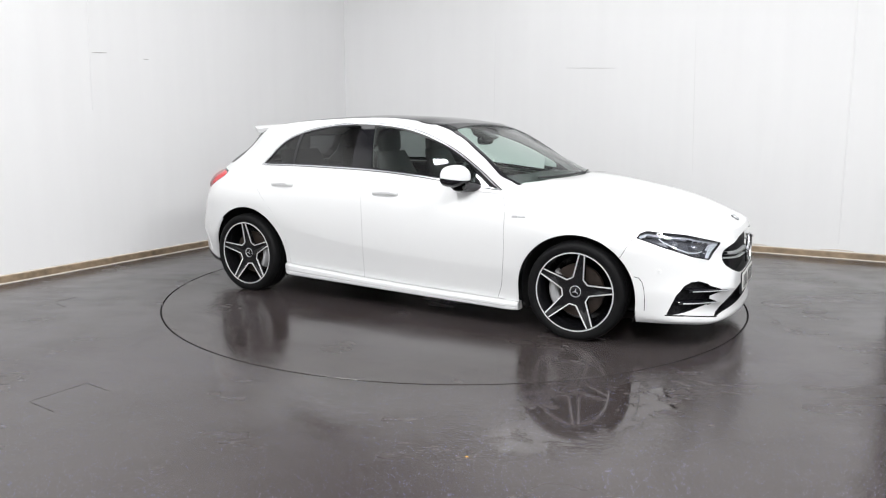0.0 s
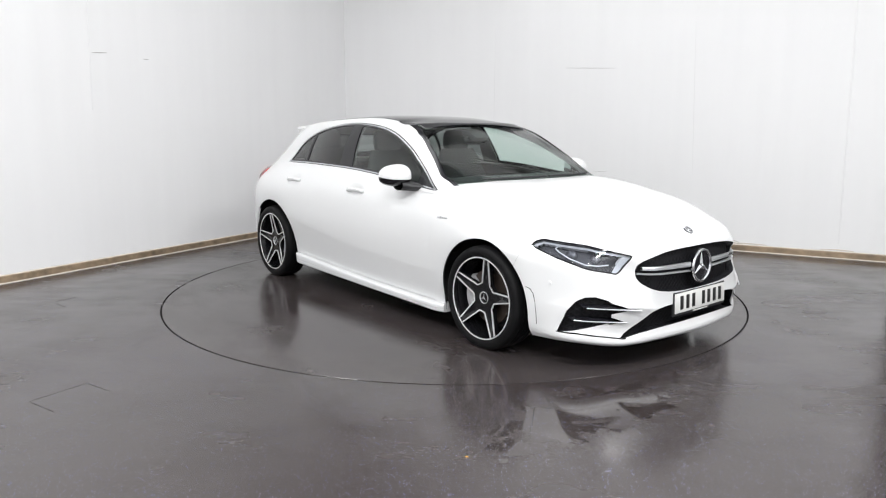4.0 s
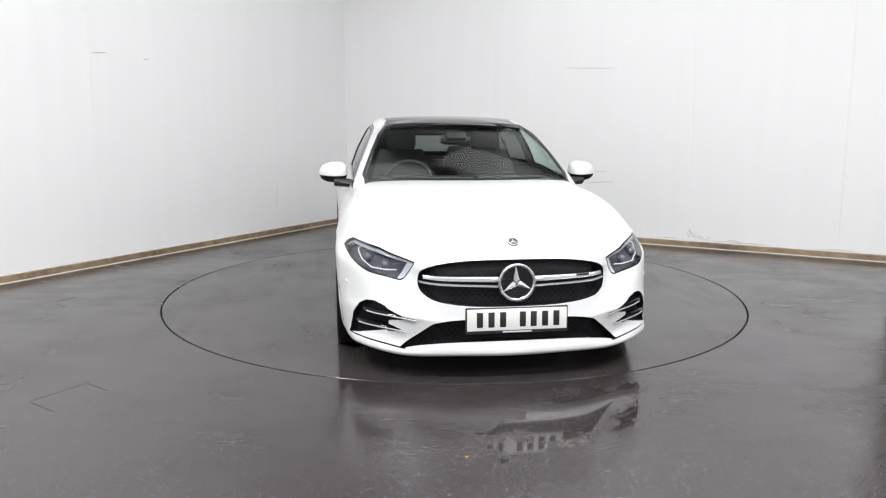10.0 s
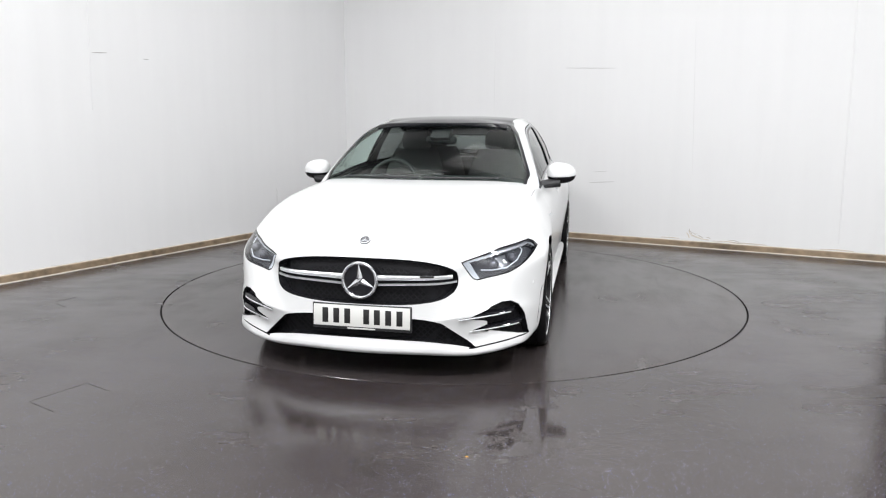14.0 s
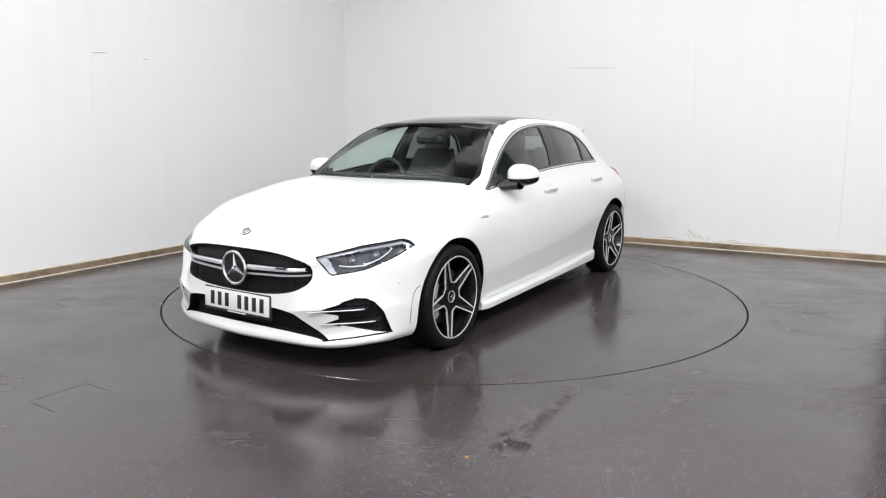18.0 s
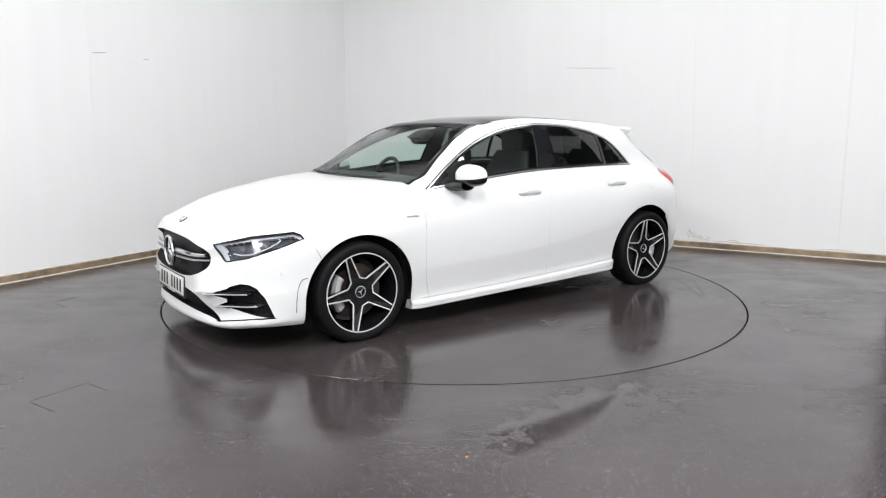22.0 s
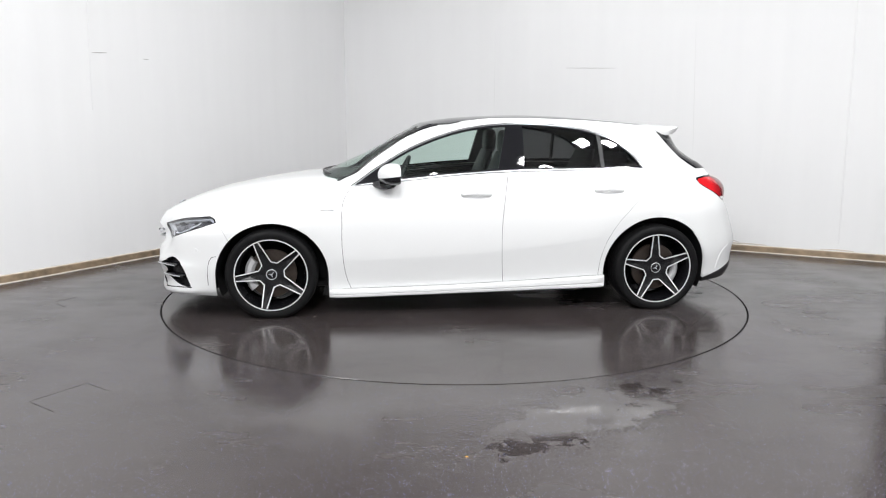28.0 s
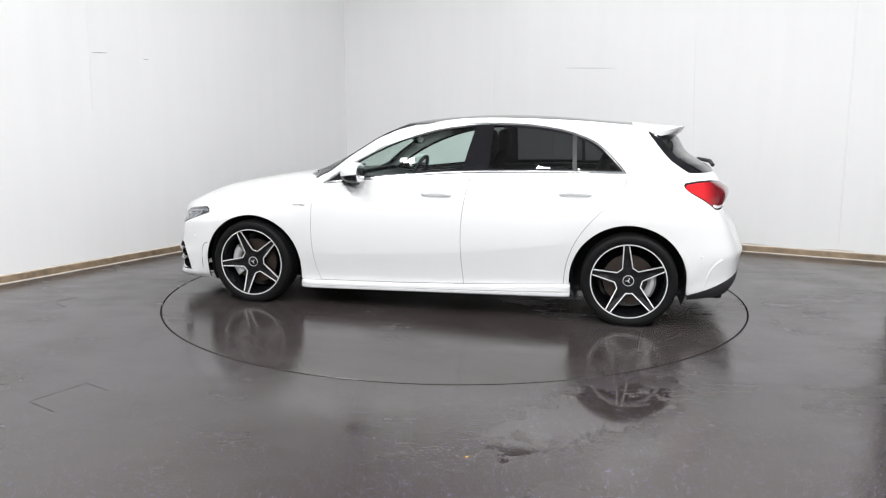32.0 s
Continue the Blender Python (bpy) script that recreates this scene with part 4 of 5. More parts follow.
def emblem(parent, radius, m, disc=None, ring=True, blade=1.0):
    """A plain ring with three tapered bars in its plane (x, z), facing +y."""
    if disc:
        part("emblem_disc", spin_bm([(0.0, -.004), (radius * .97, -.004), (radius * .97, -.012), (0, -.012)], 40), disc, parent)
    if ring:
        prof = [(radius * (.91 + .09 * math.cos(a)), radius * .09 * math.sin(a)) for a in np.linspace(0, 2 * math.pi, 11)]
        part("emblem_ring", spin_bm(prof, 48), m, parent)
    for k in range(3):
        a = math.radians(90 + 120 * k)
        u, w = (math.cos(a), math.sin(a)), (-math.sin(a), math.cos(a))
        r1, h = radius * .88, radius * .16 * blade
        bm = bmesh.new()
        base = [bm.verts.new((0, -.004, 0)), bm.verts.new((u[0] * h * .8 + w[0] * h, -.003, u[1] * h * .8 + w[1] * h)),
                bm.verts.new((u[0] * r1, -.002, u[1] * r1)), bm.verts.new((u[0] * h * .8 - w[0] * h, -.003, u[1] * h * .8 - w[1] * h))]
        mid = bm.verts.new((u[0] * h * .7, radius * .07, u[1] * h * .7))
        for i in range(4):
            bm.faces.new((base[i], base[(i + 1) % 4], mid))
        bmesh.ops.recalc_face_normals(bm, faces=bm.faces)
        for f in bm.faces:
            if f.normal.y < 0:
                f.normal_flip()
        part("emblem_bar", bm, m, parent, smooth=False)


def wheel(x, side, phi, front):
    w = new("wheel")
    w.parent = car
    y0 = .810
    w.matrix_local = pose(x, side * y0, HUB, 0, 0, 0 if side > 0 else 180)
    tyre = [(.247, .084), (.254, .092), (.266, .097), (.284, .098), (.297, .094), (.306, .085), (.3115, .072), (.3140, .05)]
    for g in (.046, .012, -.022, -.05):
        tyre += [(.3140, g), (.308, g - .002), (.308, g - .007), (.3140, g - .009)]
    tyre += [(.311, -.08), (.296, -.096), (.26, -.096), (.247, -.09)]
    tread = spin_bm(tyre, 90)
    for v in tread.verts:  # the loaded tyre stands flat on the deck
        v.co.z = max(v.co.z, -HUB - .0035)
    part("tyre", tread, RUBBER, w, sharp=28)
    part("rim", spin_bm([(.250, .083), (.2485, .091), (.240, .091), (.237, .084), (.231, .06), (.214, .0), (.208, -.085), (.19, -.09), (.10, -.092)], 90), SPOKE, w)
    part("rim_edge", spin_bm([(.2488, .0905), (.2480, .0935), (.2420, .0935), (.2408, .0905)], 90), MACHINED, w, "machined silver rim edge")
    face = lambda r: .055 + .030 * (r / .236) ** 2
    for k in range(5):
        a = math.radians(180 - (phi + 72 * k))
        ca, sa = math.cos(a), math.sin(a)
        put = lambda r, t: (r * ca - t * sa, r * sa + t * ca)
        bm = bmesh.new()
        half = [(.0728, .0529), (.085, .0368), (.240, .0205)]
        outl = [(0.0, 0.0)] + [(r, -t) for r, t in half] + half[::-1]
        top = [bm.verts.new((put(r, t)[0], face(math.hypot(r, t)), put(r, t)[1])) for r, t in outl]
        ridge = bm.verts.new((put(.15, 0)[0], face(.15) - .010, put(.15, 0)[1]))
        low = [bm.verts.new((v.co.x, v.co.y - .035, v.co.z)) for v in top]
        for i in range(7):
            bm.faces.new((top[i], top[(i + 1) % 7], ridge))
            bm.faces.new((top[i], low[i], low[(i + 1) % 7], top[(i + 1) % 7]))
        bmesh.ops.recalc_face_normals(bm, faces=bm.faces)
        spoke = part("spoke", bm, SPOKE, w, "gloss black spoke", smooth=False)
        for sgn in (-1, 1):
            eb = bmesh.new()
            line = half[:2] + [(.2385, .0207)]
            inner = [(.0728 - .0072 * .81, .0529 - .0072 * .59), (.0818, .0300), (.2385, .0207 - .0072)]
            up, dn = [], []
            for pts in (line, inner):
                up.append([eb.verts.new((put(r, sgn * t)[0], face(math.hypot(r, t)) + .003, put(r, sgn * t)[1])) for r, t in pts])
                dn.append([eb.verts.new((v.co.x, v.co.y - .008, v.co.z)) for v in up[-1]])
            for i in range(2):
                eb.faces.new((up[0][i], up[0][i + 1], up[1][i + 1], up[1][i]))
                eb.faces.new((up[0][i], dn[0][i], dn[0][i + 1], up[0][i + 1]))
                eb.faces.new((up[1][i], up[1][i + 1], dn[1][i + 1], dn[1][i]))
            bmesh.ops.recalc_face_normals(eb, faces=eb.faces)
            part("spoke_edge", eb, MACHINED, spoke, "machined silver edge", smooth=False)
        ab = a + radians(36)
        bolt = spin_bm([(0, .056), (.008, .056), (.0095, .053), (.0095, .03)], 12)
        bmesh.ops.translate(bolt, verts=bolt.verts, vec=(.056 * math.cos(ab), 0, .056 * math.sin(ab)))
        part("wheel_bolt", bolt, SATIN, w)
    part("hub", spin_bm([(0, .058), (.034, .058), (.042, .054), (.048, .04), (.075, .035), (.078, .0)], 40), BLACKGLOSS, w)
    cap = new("hub_cap")
    cap.parent = w
    cap.matrix_local = pose(0, .0625, 0)
    part("cap_ring", spin_bm([(.035, -.004), (.037, .0), (.034, .001), (.032, -.004)], 36), SATIN, cap)
    star = bmesh.new()
    for k in range(3):
        a = radians(90 + 120 * k + phi)
        u = (math.cos(a), math.sin(a))
        vs = [star.verts.new((-u[1] * .004, .0, u[0] * .004)), star.verts.new((u[1] * .004, .0, -u[0] * .004)), star.verts.new((u[0] * .026, .0, u[1] * .026))]
        f = star.faces.new(vs)
    bmesh.ops.recalc_face_normals(star, faces=star.faces)
    part("cap_mark", star, SATIN, cap, smooth=False)
    disc = spin_bm([(.06, .025), (.085, .022), (.085, .012), (.165, .012), (.167, .008), (.167, -.01), (.085, -.012)], 60)
    part("brake_disc", disc, IRON, w, "brake disc with a film of rust")
    # caliper: ahead of the axle in front, behind it at the rear
    c0, c1, r0, r1 = (140, 220, .122, .184) if front else (-38, 14, .125, .180)
    cb = bmesh.new()
    vs = []
    n = 14
    for i in range(n + 1):
        a = radians(180 - (c0 + (c1 - c0) * i / n))
        bulge = .006 * math.sin(math.pi * i / n)
        vs.append([cb.verts.new((r * math.cos(a), h, r * math.sin(a))) for r, h in ((r0, -.03), (r0, .030), (r0 + .018, .042 + bulge), (r1 - .016, .042 + bulge), (r1, .026), (r1, -.03))])
    for p, q in zip(vs, vs[1:]):
        for j in range(5):
            cb.faces.new((p[j], q[j], q[j + 1], p[j + 1]))
    cb.faces.new(vs[0]), cb.faces.new(vs[-1][::-1])
    bmesh.ops.recalc_face_normals(cb, faces=cb.faces)
    part("brake_caliper", cb, CALIPER, w, "silver grey brake caliper")
    return w


for x, s, phi, f in ((FX, 1, 41, True), (RX, 1, 23, False), (FX, -1, 8, True), (RX, -1, 23, False)):
    wheel(x, s, phi, f)

# wheel wells and underside
for x, s in ((FX, 1), (RX, 1), (FX, -1), (RX, -1)):
    lb = spin_bm([(.381, -.30), (.381, .015), (.376, .025)], 40, arc=(radians(-25), radians(205)))
    back = [lb.verts.new((.381 * math.cos(a), -.30, .381 * math.sin(a))) for a in np.linspace(radians(-25), radians(205), 30)]
    lb.faces.new(back)
    bmesh.ops.translate(lb, verts=lb.verts, vec=(x, .80, .30))
    part("wheel_arch_liner", lb if s > 0 else flip_y(lb), DARK, car, "black wheel arch liner")
part("undertray", box_bm(-2.0, 2.0, -.60, .60, .15, .19, .02), DARK, car, "black underbody")
part("floor_pan", box_bm(-.95, .95, -.80, .80, .14, .20, .02), DARK, car, "black underbody")


# ---- front: grille bars, emblem, plate, intake fins ----
NOSE = np.polyfit(np.linspace(0, .50, 26) ** 2, [nose_x(y, .53) for y in np.linspace(0, .50, 26)], 3)


def blade_bm(y0, z0, y1, z1, h0, h1, inset, depth=.02, n=14):
    """A horizontal blade across the nose from y0 to y1, following its curve."""
    rows_ = []
    for i in range(n + 1):
        u = i / n
        y, z, h = y0 + (y1 - y0) * u, z0 + (z1 - z0) * u, h0 + (h1 - h0) * u
        x = float(np.polyval(NOSE, y * y)) - inset
        rows_.append([(x - depth, y, z + h), (x - .004, y, z + h), (x, y, z + h * .55), (x, y, z - h * .55), (x - .004, y, z - h), (x - depth, y, z - h)])
    bm = grid_bm(rows_)
    bmesh.ops.recalc_face_normals(bm, faces=bm.faces)
    return bm


for sgn in (1, -1):
    for nm, args in (("grille_blade", (.085, .540, .470, .553, .013, .0085, .004)), ("grille_strip", (.085, .503, .488, .524, .005, .0045, .006))):
        b = blade_bm(*args)
        part(nm, b if sgn > 0 else flip_y(b), SATIN, car, "satin silver grille bar")
gb = blade_bm(.315, .556, .385, .5575, .0045, .0045, -.004, .006)
part("grille_badge", gb, INK, car, "small dark badge on the grille bar")
star = new("grille_emblem")
star.parent = car
star.matrix_local = pose(2.246, 0, .527, 0, 4, -90)
emblem(star, .0985, CHROME, BLACKGLOSS)
badge = new("bonnet_badge")
badge.parent = car
badge.matrix_local = pose(2.152, 0, .7245, 0, 0, -90) @ pose(0, 0, 0, 57, 0, 0)
emblem(badge, .029, SATIN, LAMPDARK)

plate = new("number_plate")
plate.parent = car
plate.matrix_local = pose(2.249, .006, .337, 0, -3, 0)
part("plate_holder", box_bm(-.02, -.002, -.268, .268, -.072, .064, .006), PLASTIC, plate, "black plate holder")
part("plate_board", box_bm(-.004, .002, -.260, .260, -.0555, .0555, .0015), PLATE, plate, "white plate with black bars")
for k, y in enumerate((.205, .145, .085, .028, -.075, -.135, -.195)):
    part("plate_bar", box_bm(.001, .0032, y - .016, y + .016, -.039, .039, .001), INK, plate)
part("holder_strip", box_bm(-.003, -.0005, -.075, .075, -.0675, -.0605), PLATE, plate, "pale strip of small print")

for sgn in (1, -1):
    for z0, z1, y0, y1 in ((.336, .354, .510, .765), (.267, .285, .560, .802)):
        bm = bmesh.new()
        vs = []
        for i in range(13):
            u = i / 12
            y, z = y0 + (y1 - y0) * u, z0 + (z1 - z0) * u ** .9
            x = nose_x(y, z) + .013 - .016 * u
            h = .001 + .011 * min(1, u * 2.2) * (1 - .4 * u)
            vs.append([bm.verts.new(p) for p in ((x - .05, y + .01, z + h + .012), (x - .008, y, z + h), (x, y, z), (x - .008, y, z - h), (x - .05, y + .01, z - h - .004))])
        for p, q in zip(vs, vs[1:]):
            for j in range(4):
                bm.faces.new((p[j], q[j], q[j + 1], p[j + 1]))
        bmesh.ops.recalc_face_normals(bm, faces=bm.faces)
        fin = part("intake_fin", bm if sgn > 0 else flip_y(bm), BLACKGLOSS, car, "black intake fin with a silver edge")
        tb_ = tube_bm([(nose_x(y0 + (y1 - y0) * u, z0 + (z1 - z0) * u ** .9) + .0135 - .016 * u, (y0 + (y1 - y0) * u), z0 + (z1 - z0) * u ** .9) for u in np.linspace(0, .95, 12)], .0036, 8)
        part("fin_edge", tb_ if sgn > 0 else flip_y(tb_), SATIN, fin, "silver edge")
    # the slit ahead of the front wheel
    pts = [(1.722, .437), (1.752, .430), (1.770, .405), (1.782, .36), (1.787, .30), (1.787, .235)]
    tb_ = tube_bm([(x, side_y(x, z) - .0005, z) for x, z in pts], .0023, 8)
    part("bumper_slit", tb_ if sgn > 0 else flip_y(tb_), PLASTIC, car, "dark slit in the bumper corner")
    # bright bracket inside the headlamp
    br = tube_bm([lamp_pt(a_, z_, .030) for a_, z_ in ((-1.46, .568), (-1.38, .566), (-1.28, .575), (-1.17, .605), (-1.09, .635), (-1.06, .652), (-1.09, .663), (-1.18, .660))], .0036, 8)
    part("light_guide", br if sgn > 0 else flip_y(br), LED, car, "bright bracket-shaped light guide")
    # projectors in the headlamp
    for a_, z in ((-1.36, .592), (-1.20, .615)):
        x, y, z = lamp_pt(a_, z, .05)
        pr = spin_bm([(.0, .03), (.012, .028), (.022, .02), (.026, .008), (.030, .008), (.032, -.02)], 24)
        bmesh.ops.rotate(pr, verts=pr.verts, cent=(0, 0, 0), matrix=Euler((0, 0, radians(-62))).to_matrix())
        bmesh.ops.translate(pr, verts=pr.verts, vec=(x, y, z))
        part("projector", pr if sgn > 0 else flip_y(pr), PROJECTOR, car, "round headlamp projector")

# ---- mirrors, handles, badges, sensors ----
def egg_bm(c, r, p, n=20, k=32):
    rows_ = []
    f = lambda v, e: math.copysign(abs(v) ** e, v)
    for i in range(n + 1):
        th = -math.pi / 2 + math.pi * i / n
        rows_.append([(c[0] + r[0] * f(math.cos(th), p) * f(math.cos(2 * math.pi * j / k), p), c[1] + r[1] * f(math.cos(th), p) * f(math.sin(2 * math.pi * j / k), p), c[2] + r[2] * f(math.sin(th), p)) for j in range(k)])
    bm = grid_bm(rows_, close_u=True)
    bmesh.ops.recalc_face_normals(bm, faces=bm.faces)
    return bm


def mirror_bm():
    bm = egg_bm((0, 0, 0), (.100, .100, .080), .82)
    for v in bm.verts:
        u = (v.co.y + .1) / .2
        v.co.z = v.co.z * (1.0 - .16 * u) + (.012 if v.co.z > 0 else .0) * (1 - u) + max(0, v.co.x) * .0
        v.co.x = v.co.x * (1 - .15 * u) - .03 * u * u
        if v.co.x < -.062:
            v.co.x = -.062
        if v.co.x > 0:
            v.co.z *= 1 - .35 * (v.co.x / .105) ** 2
    bmesh.ops.translate(bm, verts=bm.verts, vec=(.540, .920, .976))
    return bm


def halves(bm, zc, tilt):
    """The upper and the lower part of a closed body, cut along a slanting line."""
    g = lambda x, y, z: z - zc - tilt * (x - .54)
    cut(bm, g)
    r = classify(bm, lambda x, y, z: np.where(g(x, y, z) > 0, "up", "down").astype(object), ["up", "down"])
    bm.free()
    for b in r.values():
        bmesh.ops.recalc_face_normals(b, faces=b.faces)
    return r["up"], r["down"]


for sgn in (1, -1):
    fl = (lambda b: b) if sgn > 0 else flip_y
    mir = new("door_mirror")
    mir.parent = car
    up, down = halves(mirror_bm(), .970, -.12)
    for v in down.verts:
        v.co.z = .970 + (v.co.z - .970) * .88
    part("mirror_cap", fl(up), PAINT, mir, "white mirror cap")
    part("mirror_base", fl(down), BLACKGLOSS, mir, "gloss black lower half of the mirror")
    part("mirror_glass", fl(egg_bm((.477, .920, .976), (.004, .085, .056), .7)), CHROME, mir, "silvered mirror glass")
    arm = bmesh.new()
    secs = []
    for u in np.linspace(0, 1, 7):
        cx, cy, cz = .560 + .045 * u, .915 - .145 * u, .922 - .018 * u
        rx, rz = .058 + .017 * u, .036 - .008 * u
        secs.append([(cx + rx * math.cos(t), cy, cz + rz * math.sin(t)) for t in np.linspace(0, 2 * math.pi, 17)[:-1]])
    arm = grid_bm(secs, close_u=True)
    bmesh.ops.recalc_face_normals(arm, faces=arm.faces)
    part("mirror_arm", fl(arm), PLASTIC, mir, "black mirror arm")
    # handles
    for x0, x1, z in ((-.158, .050, .842), (-1.108, -.904, .866)):
        h = new("door_handle")
        h.parent = car
        pts = []
        for u in np.linspace(0, 1, 15):
            x = x0 + (x1 - x0) * u
            pts.append((x, side_y(x, z) + .003 + .034 * math.sin(math.pi * u) ** .5, z + .004 * math.sin(math.pi * u)))
        part("grip", fl(tube_bm(pts, .0085, 10, flat=1.7)), PAINT, h, "body-coloured pull handle")
        part("grip_trim", fl(tube_bm([(p[0], p[1] + .0055, p[2] + .007) for p in pts[3:-3]], .0045, 8)), MACHINED, h, "chrome strip on the handle")
    # wing badge: plain slanted bars
    wb = new("wing_badge")
    wb.parent = car
    for x0, x1, zz, hh in ((.925, .966, .742, .008), (.971, 1.020, .742, .006)):
        y = side_y((x0 + x1) / 2, zz)
        part("badge_bar", fl(prism_bm([(x0, zz - hh), (x1, zz - hh), (x1 + .006, zz + hh), (x0 + .006, zz + hh)], y - .004, y + .004, .001)), SATIN, wb)
    # parking sensors
    for x, z in ((1.86, .475), (-1.83, .475)):
        y = side_y(x, z)
        s_ = spin_bm([(0, .0), (.010, 0), (.011, -.002), (.011, -.01)], 16)
        bmesh.ops.rotate(s_, verts=s_.verts, cent=(0, 0, 0), matrix=Euler((0, 0, radians(-22 if x > 0 else 22))).to_matrix())
        bmesh.ops.translate(s_, verts=s_.verts, vec=(x, y + .0022, z))
        part("parking_sensor", fl(s_), PAINT, car, "small round parking sensor")
    # outlet edge in the rear bumper
    pts = [(-1.86, .275), (-1.868, .33), (-1.885, .385), (-1.915, .425), (-1.955, .45)]
    rv_ = tube_bm([(x, side_y(x, z) - .004, z) for x, z in pts], .009, 8)
    part("bumper_outlet", fl(rv_), PAINT, car, "raised edge of the rear bumper outlet")
    # exhaust
    ex_ = tube_bm([(-1.94, .56, .275), (-2.055, .56, .28)], .05, 20, flat=.7)
    part("exhaust_tip", fl(ex_), CHROME, car, "chrome exhaust tip")

# ---- joint round the fuel flap, on the left side only ----
pts = [(-1.512 + (.07 if abs(a) < 90 else -.07) + .0405 * math.cos(radians(a)), .861 + (.018 if a > 0 else -.018) + .0405 * math.sin(radians(a)))
       for a in list(range(-180, -89, 10)) + list(range(-89, 1, 10)) + list(range(1, 90, 10)) + list(range(91, 181, 10)) + [-180]]
part("fuel_flap_joint", tube_bm([(x, side_y(x, z) + .0002, z) for x, z in pts], .0016, 6), SATIN, car, "fine grey joint round the fuel flap")

# ---- roof spoiler, rear wiper ----
secs = []
for y in np.linspace(-.507, .507, 43):
    q = (abs(y) / .507) ** 2
    z0 = 1.344 - .030 * q
    edge_ = max(0, (abs(y) - .40) / .107) ** 2
    tipx, tipz = -1.735 + .088 * q**1.5 + .075 * edge_, 1.316 - .010 * q - .024 * edge_
    mid = max(-1.60, tipx + .055)
    secs.append([(-1.36, y, z0 - .03), (-1.36, y, z0 + .003 - .02 * edge_), (-1.48, y, z0 - .008 - .014 * edge_), (mid, y, 1.324 - .013 * q - .024 * edge_), (tipx + .03, y, tipz + .0015),
                 (tipx, y, tipz), (tipx + .004, y, tipz - .010), (tipx + .022, y, tipz - .036), (tipx + .050, y, 1.254), (-1.47, y, 1.232)])
sp = grid_bm(secs, close_u=True)
bmesh.ops.holes_fill(sp, edges=[e for e in sp.edges if e.is_boundary], sides=40)
bmesh.ops.recalc_face_normals(sp, faces=sp.faces)
part("roof_spoiler", sp, PAINT, car, "white roof spoiler over the rear window", sharp=50)
part("rear_wiper", tube_bm([(-1.958, .02, 1.03), (-1.944, -.04, 1.058), (-1.885, -.30, 1.064)], .014, 8), PLASTIC, car, "black rear wiper")
for y0, y1 in ((.03, .53), (-.53, .0)):
    part("wiper", tube_bm([(1.042 - .10 * (abs(y) / .6) ** 2, y, .971 - .006 * abs(y)) for y in np.linspace(y0, y1, 8)], .007, 8), PLASTIC, car, "black wiper blade")

# ---- cabin ----
dash = grid_bm([[(.98, y, .80), (.96, y, .925), (.80, y, .945), (.62, y, .925), (.55, y, .86), (.60, y, .70)] for y in np.linspace(-.70, .70, 15)])
bmesh.ops.recalc_face_normals(dash, faces=dash.faces)
part("dashboard", dash, CABIN, car, "black dashboard", sharp=50)
steer = new("steering_wheel")
steer.parent = car
steer.matrix_local = pose(.42, -.36, .885, 0, 0, 0) @ pose(0, 0, 0, 0, -24, 0) @ pose(0, 0, 0, 0, 0, 90)
part("wheel_rim", spin_bm([(.180 + .016 * math.cos(a), .016 * math.sin(a)) for a in np.linspace(0, 2 * math.pi, 11)], 48), LEATHER, steer, "leather steering wheel rim")
part("wheel_hub", egg_bm((0, 0, 0), (.075, .03, .06), .8), CABIN, steer)
part("wheel_spoke", box_bm(-.17, .17, -.012, .012, -.018, .018, .006), SATIN, steer, "silver spoke")


def seat(x, y, width, depth_low):
    s_ = new("seat")
    s_.parent = car
    back = []
    for u in np.linspace(0, 1, 14):
        z = .50 + .62 * u
        cx = x - .23 * u
        hw = width * (.5 + .06 * math.sin(math.pi * u) - .14 * u**3)
        th = .075 - .03 * u
        back.append([(cx + th * math.cos(t) * (1 + .5 * abs(math.sin(t)) ** 6), y + hw * math.sin(t), z) for t in np.linspace(0, 2 * math.pi, 25)[:-1]])
    b = grid_bm(back, close_u=True)
    bmesh.ops.holes_fill(b, edges=[e for e in b.edges if e.is_boundary], sides=40)
    bmesh.ops.recalc_face_normals(b, faces=b.faces)
    part("backrest", b, LEATHER, s_, "dark leather backrest")
    part("headrest", egg_bm((x - .245, y, 1.19), (.05, .125 if width < .8 else .12, .095), .6), LEATHER, s_, "dark headrest")
    part("cushion", box_bm(x - .02, x + depth_low, y - width / 2, y + width / 2, .36, .54, .05, 3), LEATHER, s_)


for y in (.36, -.36):
    seat(-.10, y, .50, .48)
for y in (.40, -.40):
    seat(-.98, y, .60, .42)
pod = prism_bm([(.40, 1.225), (.30, 1.275), (.21, 1.29), (.24, 1.24), (.34, 1.20)], -.075, .075, .012)
part("camera_pod", pod, PLASTIC, car, "black camera pod behind the windscreen")
part("rear_view_mirror", egg_bm((.31, 0, 1.205), (.022, .12, .036), .6), BLACKGLOSS, car, "black rear-view mirror")


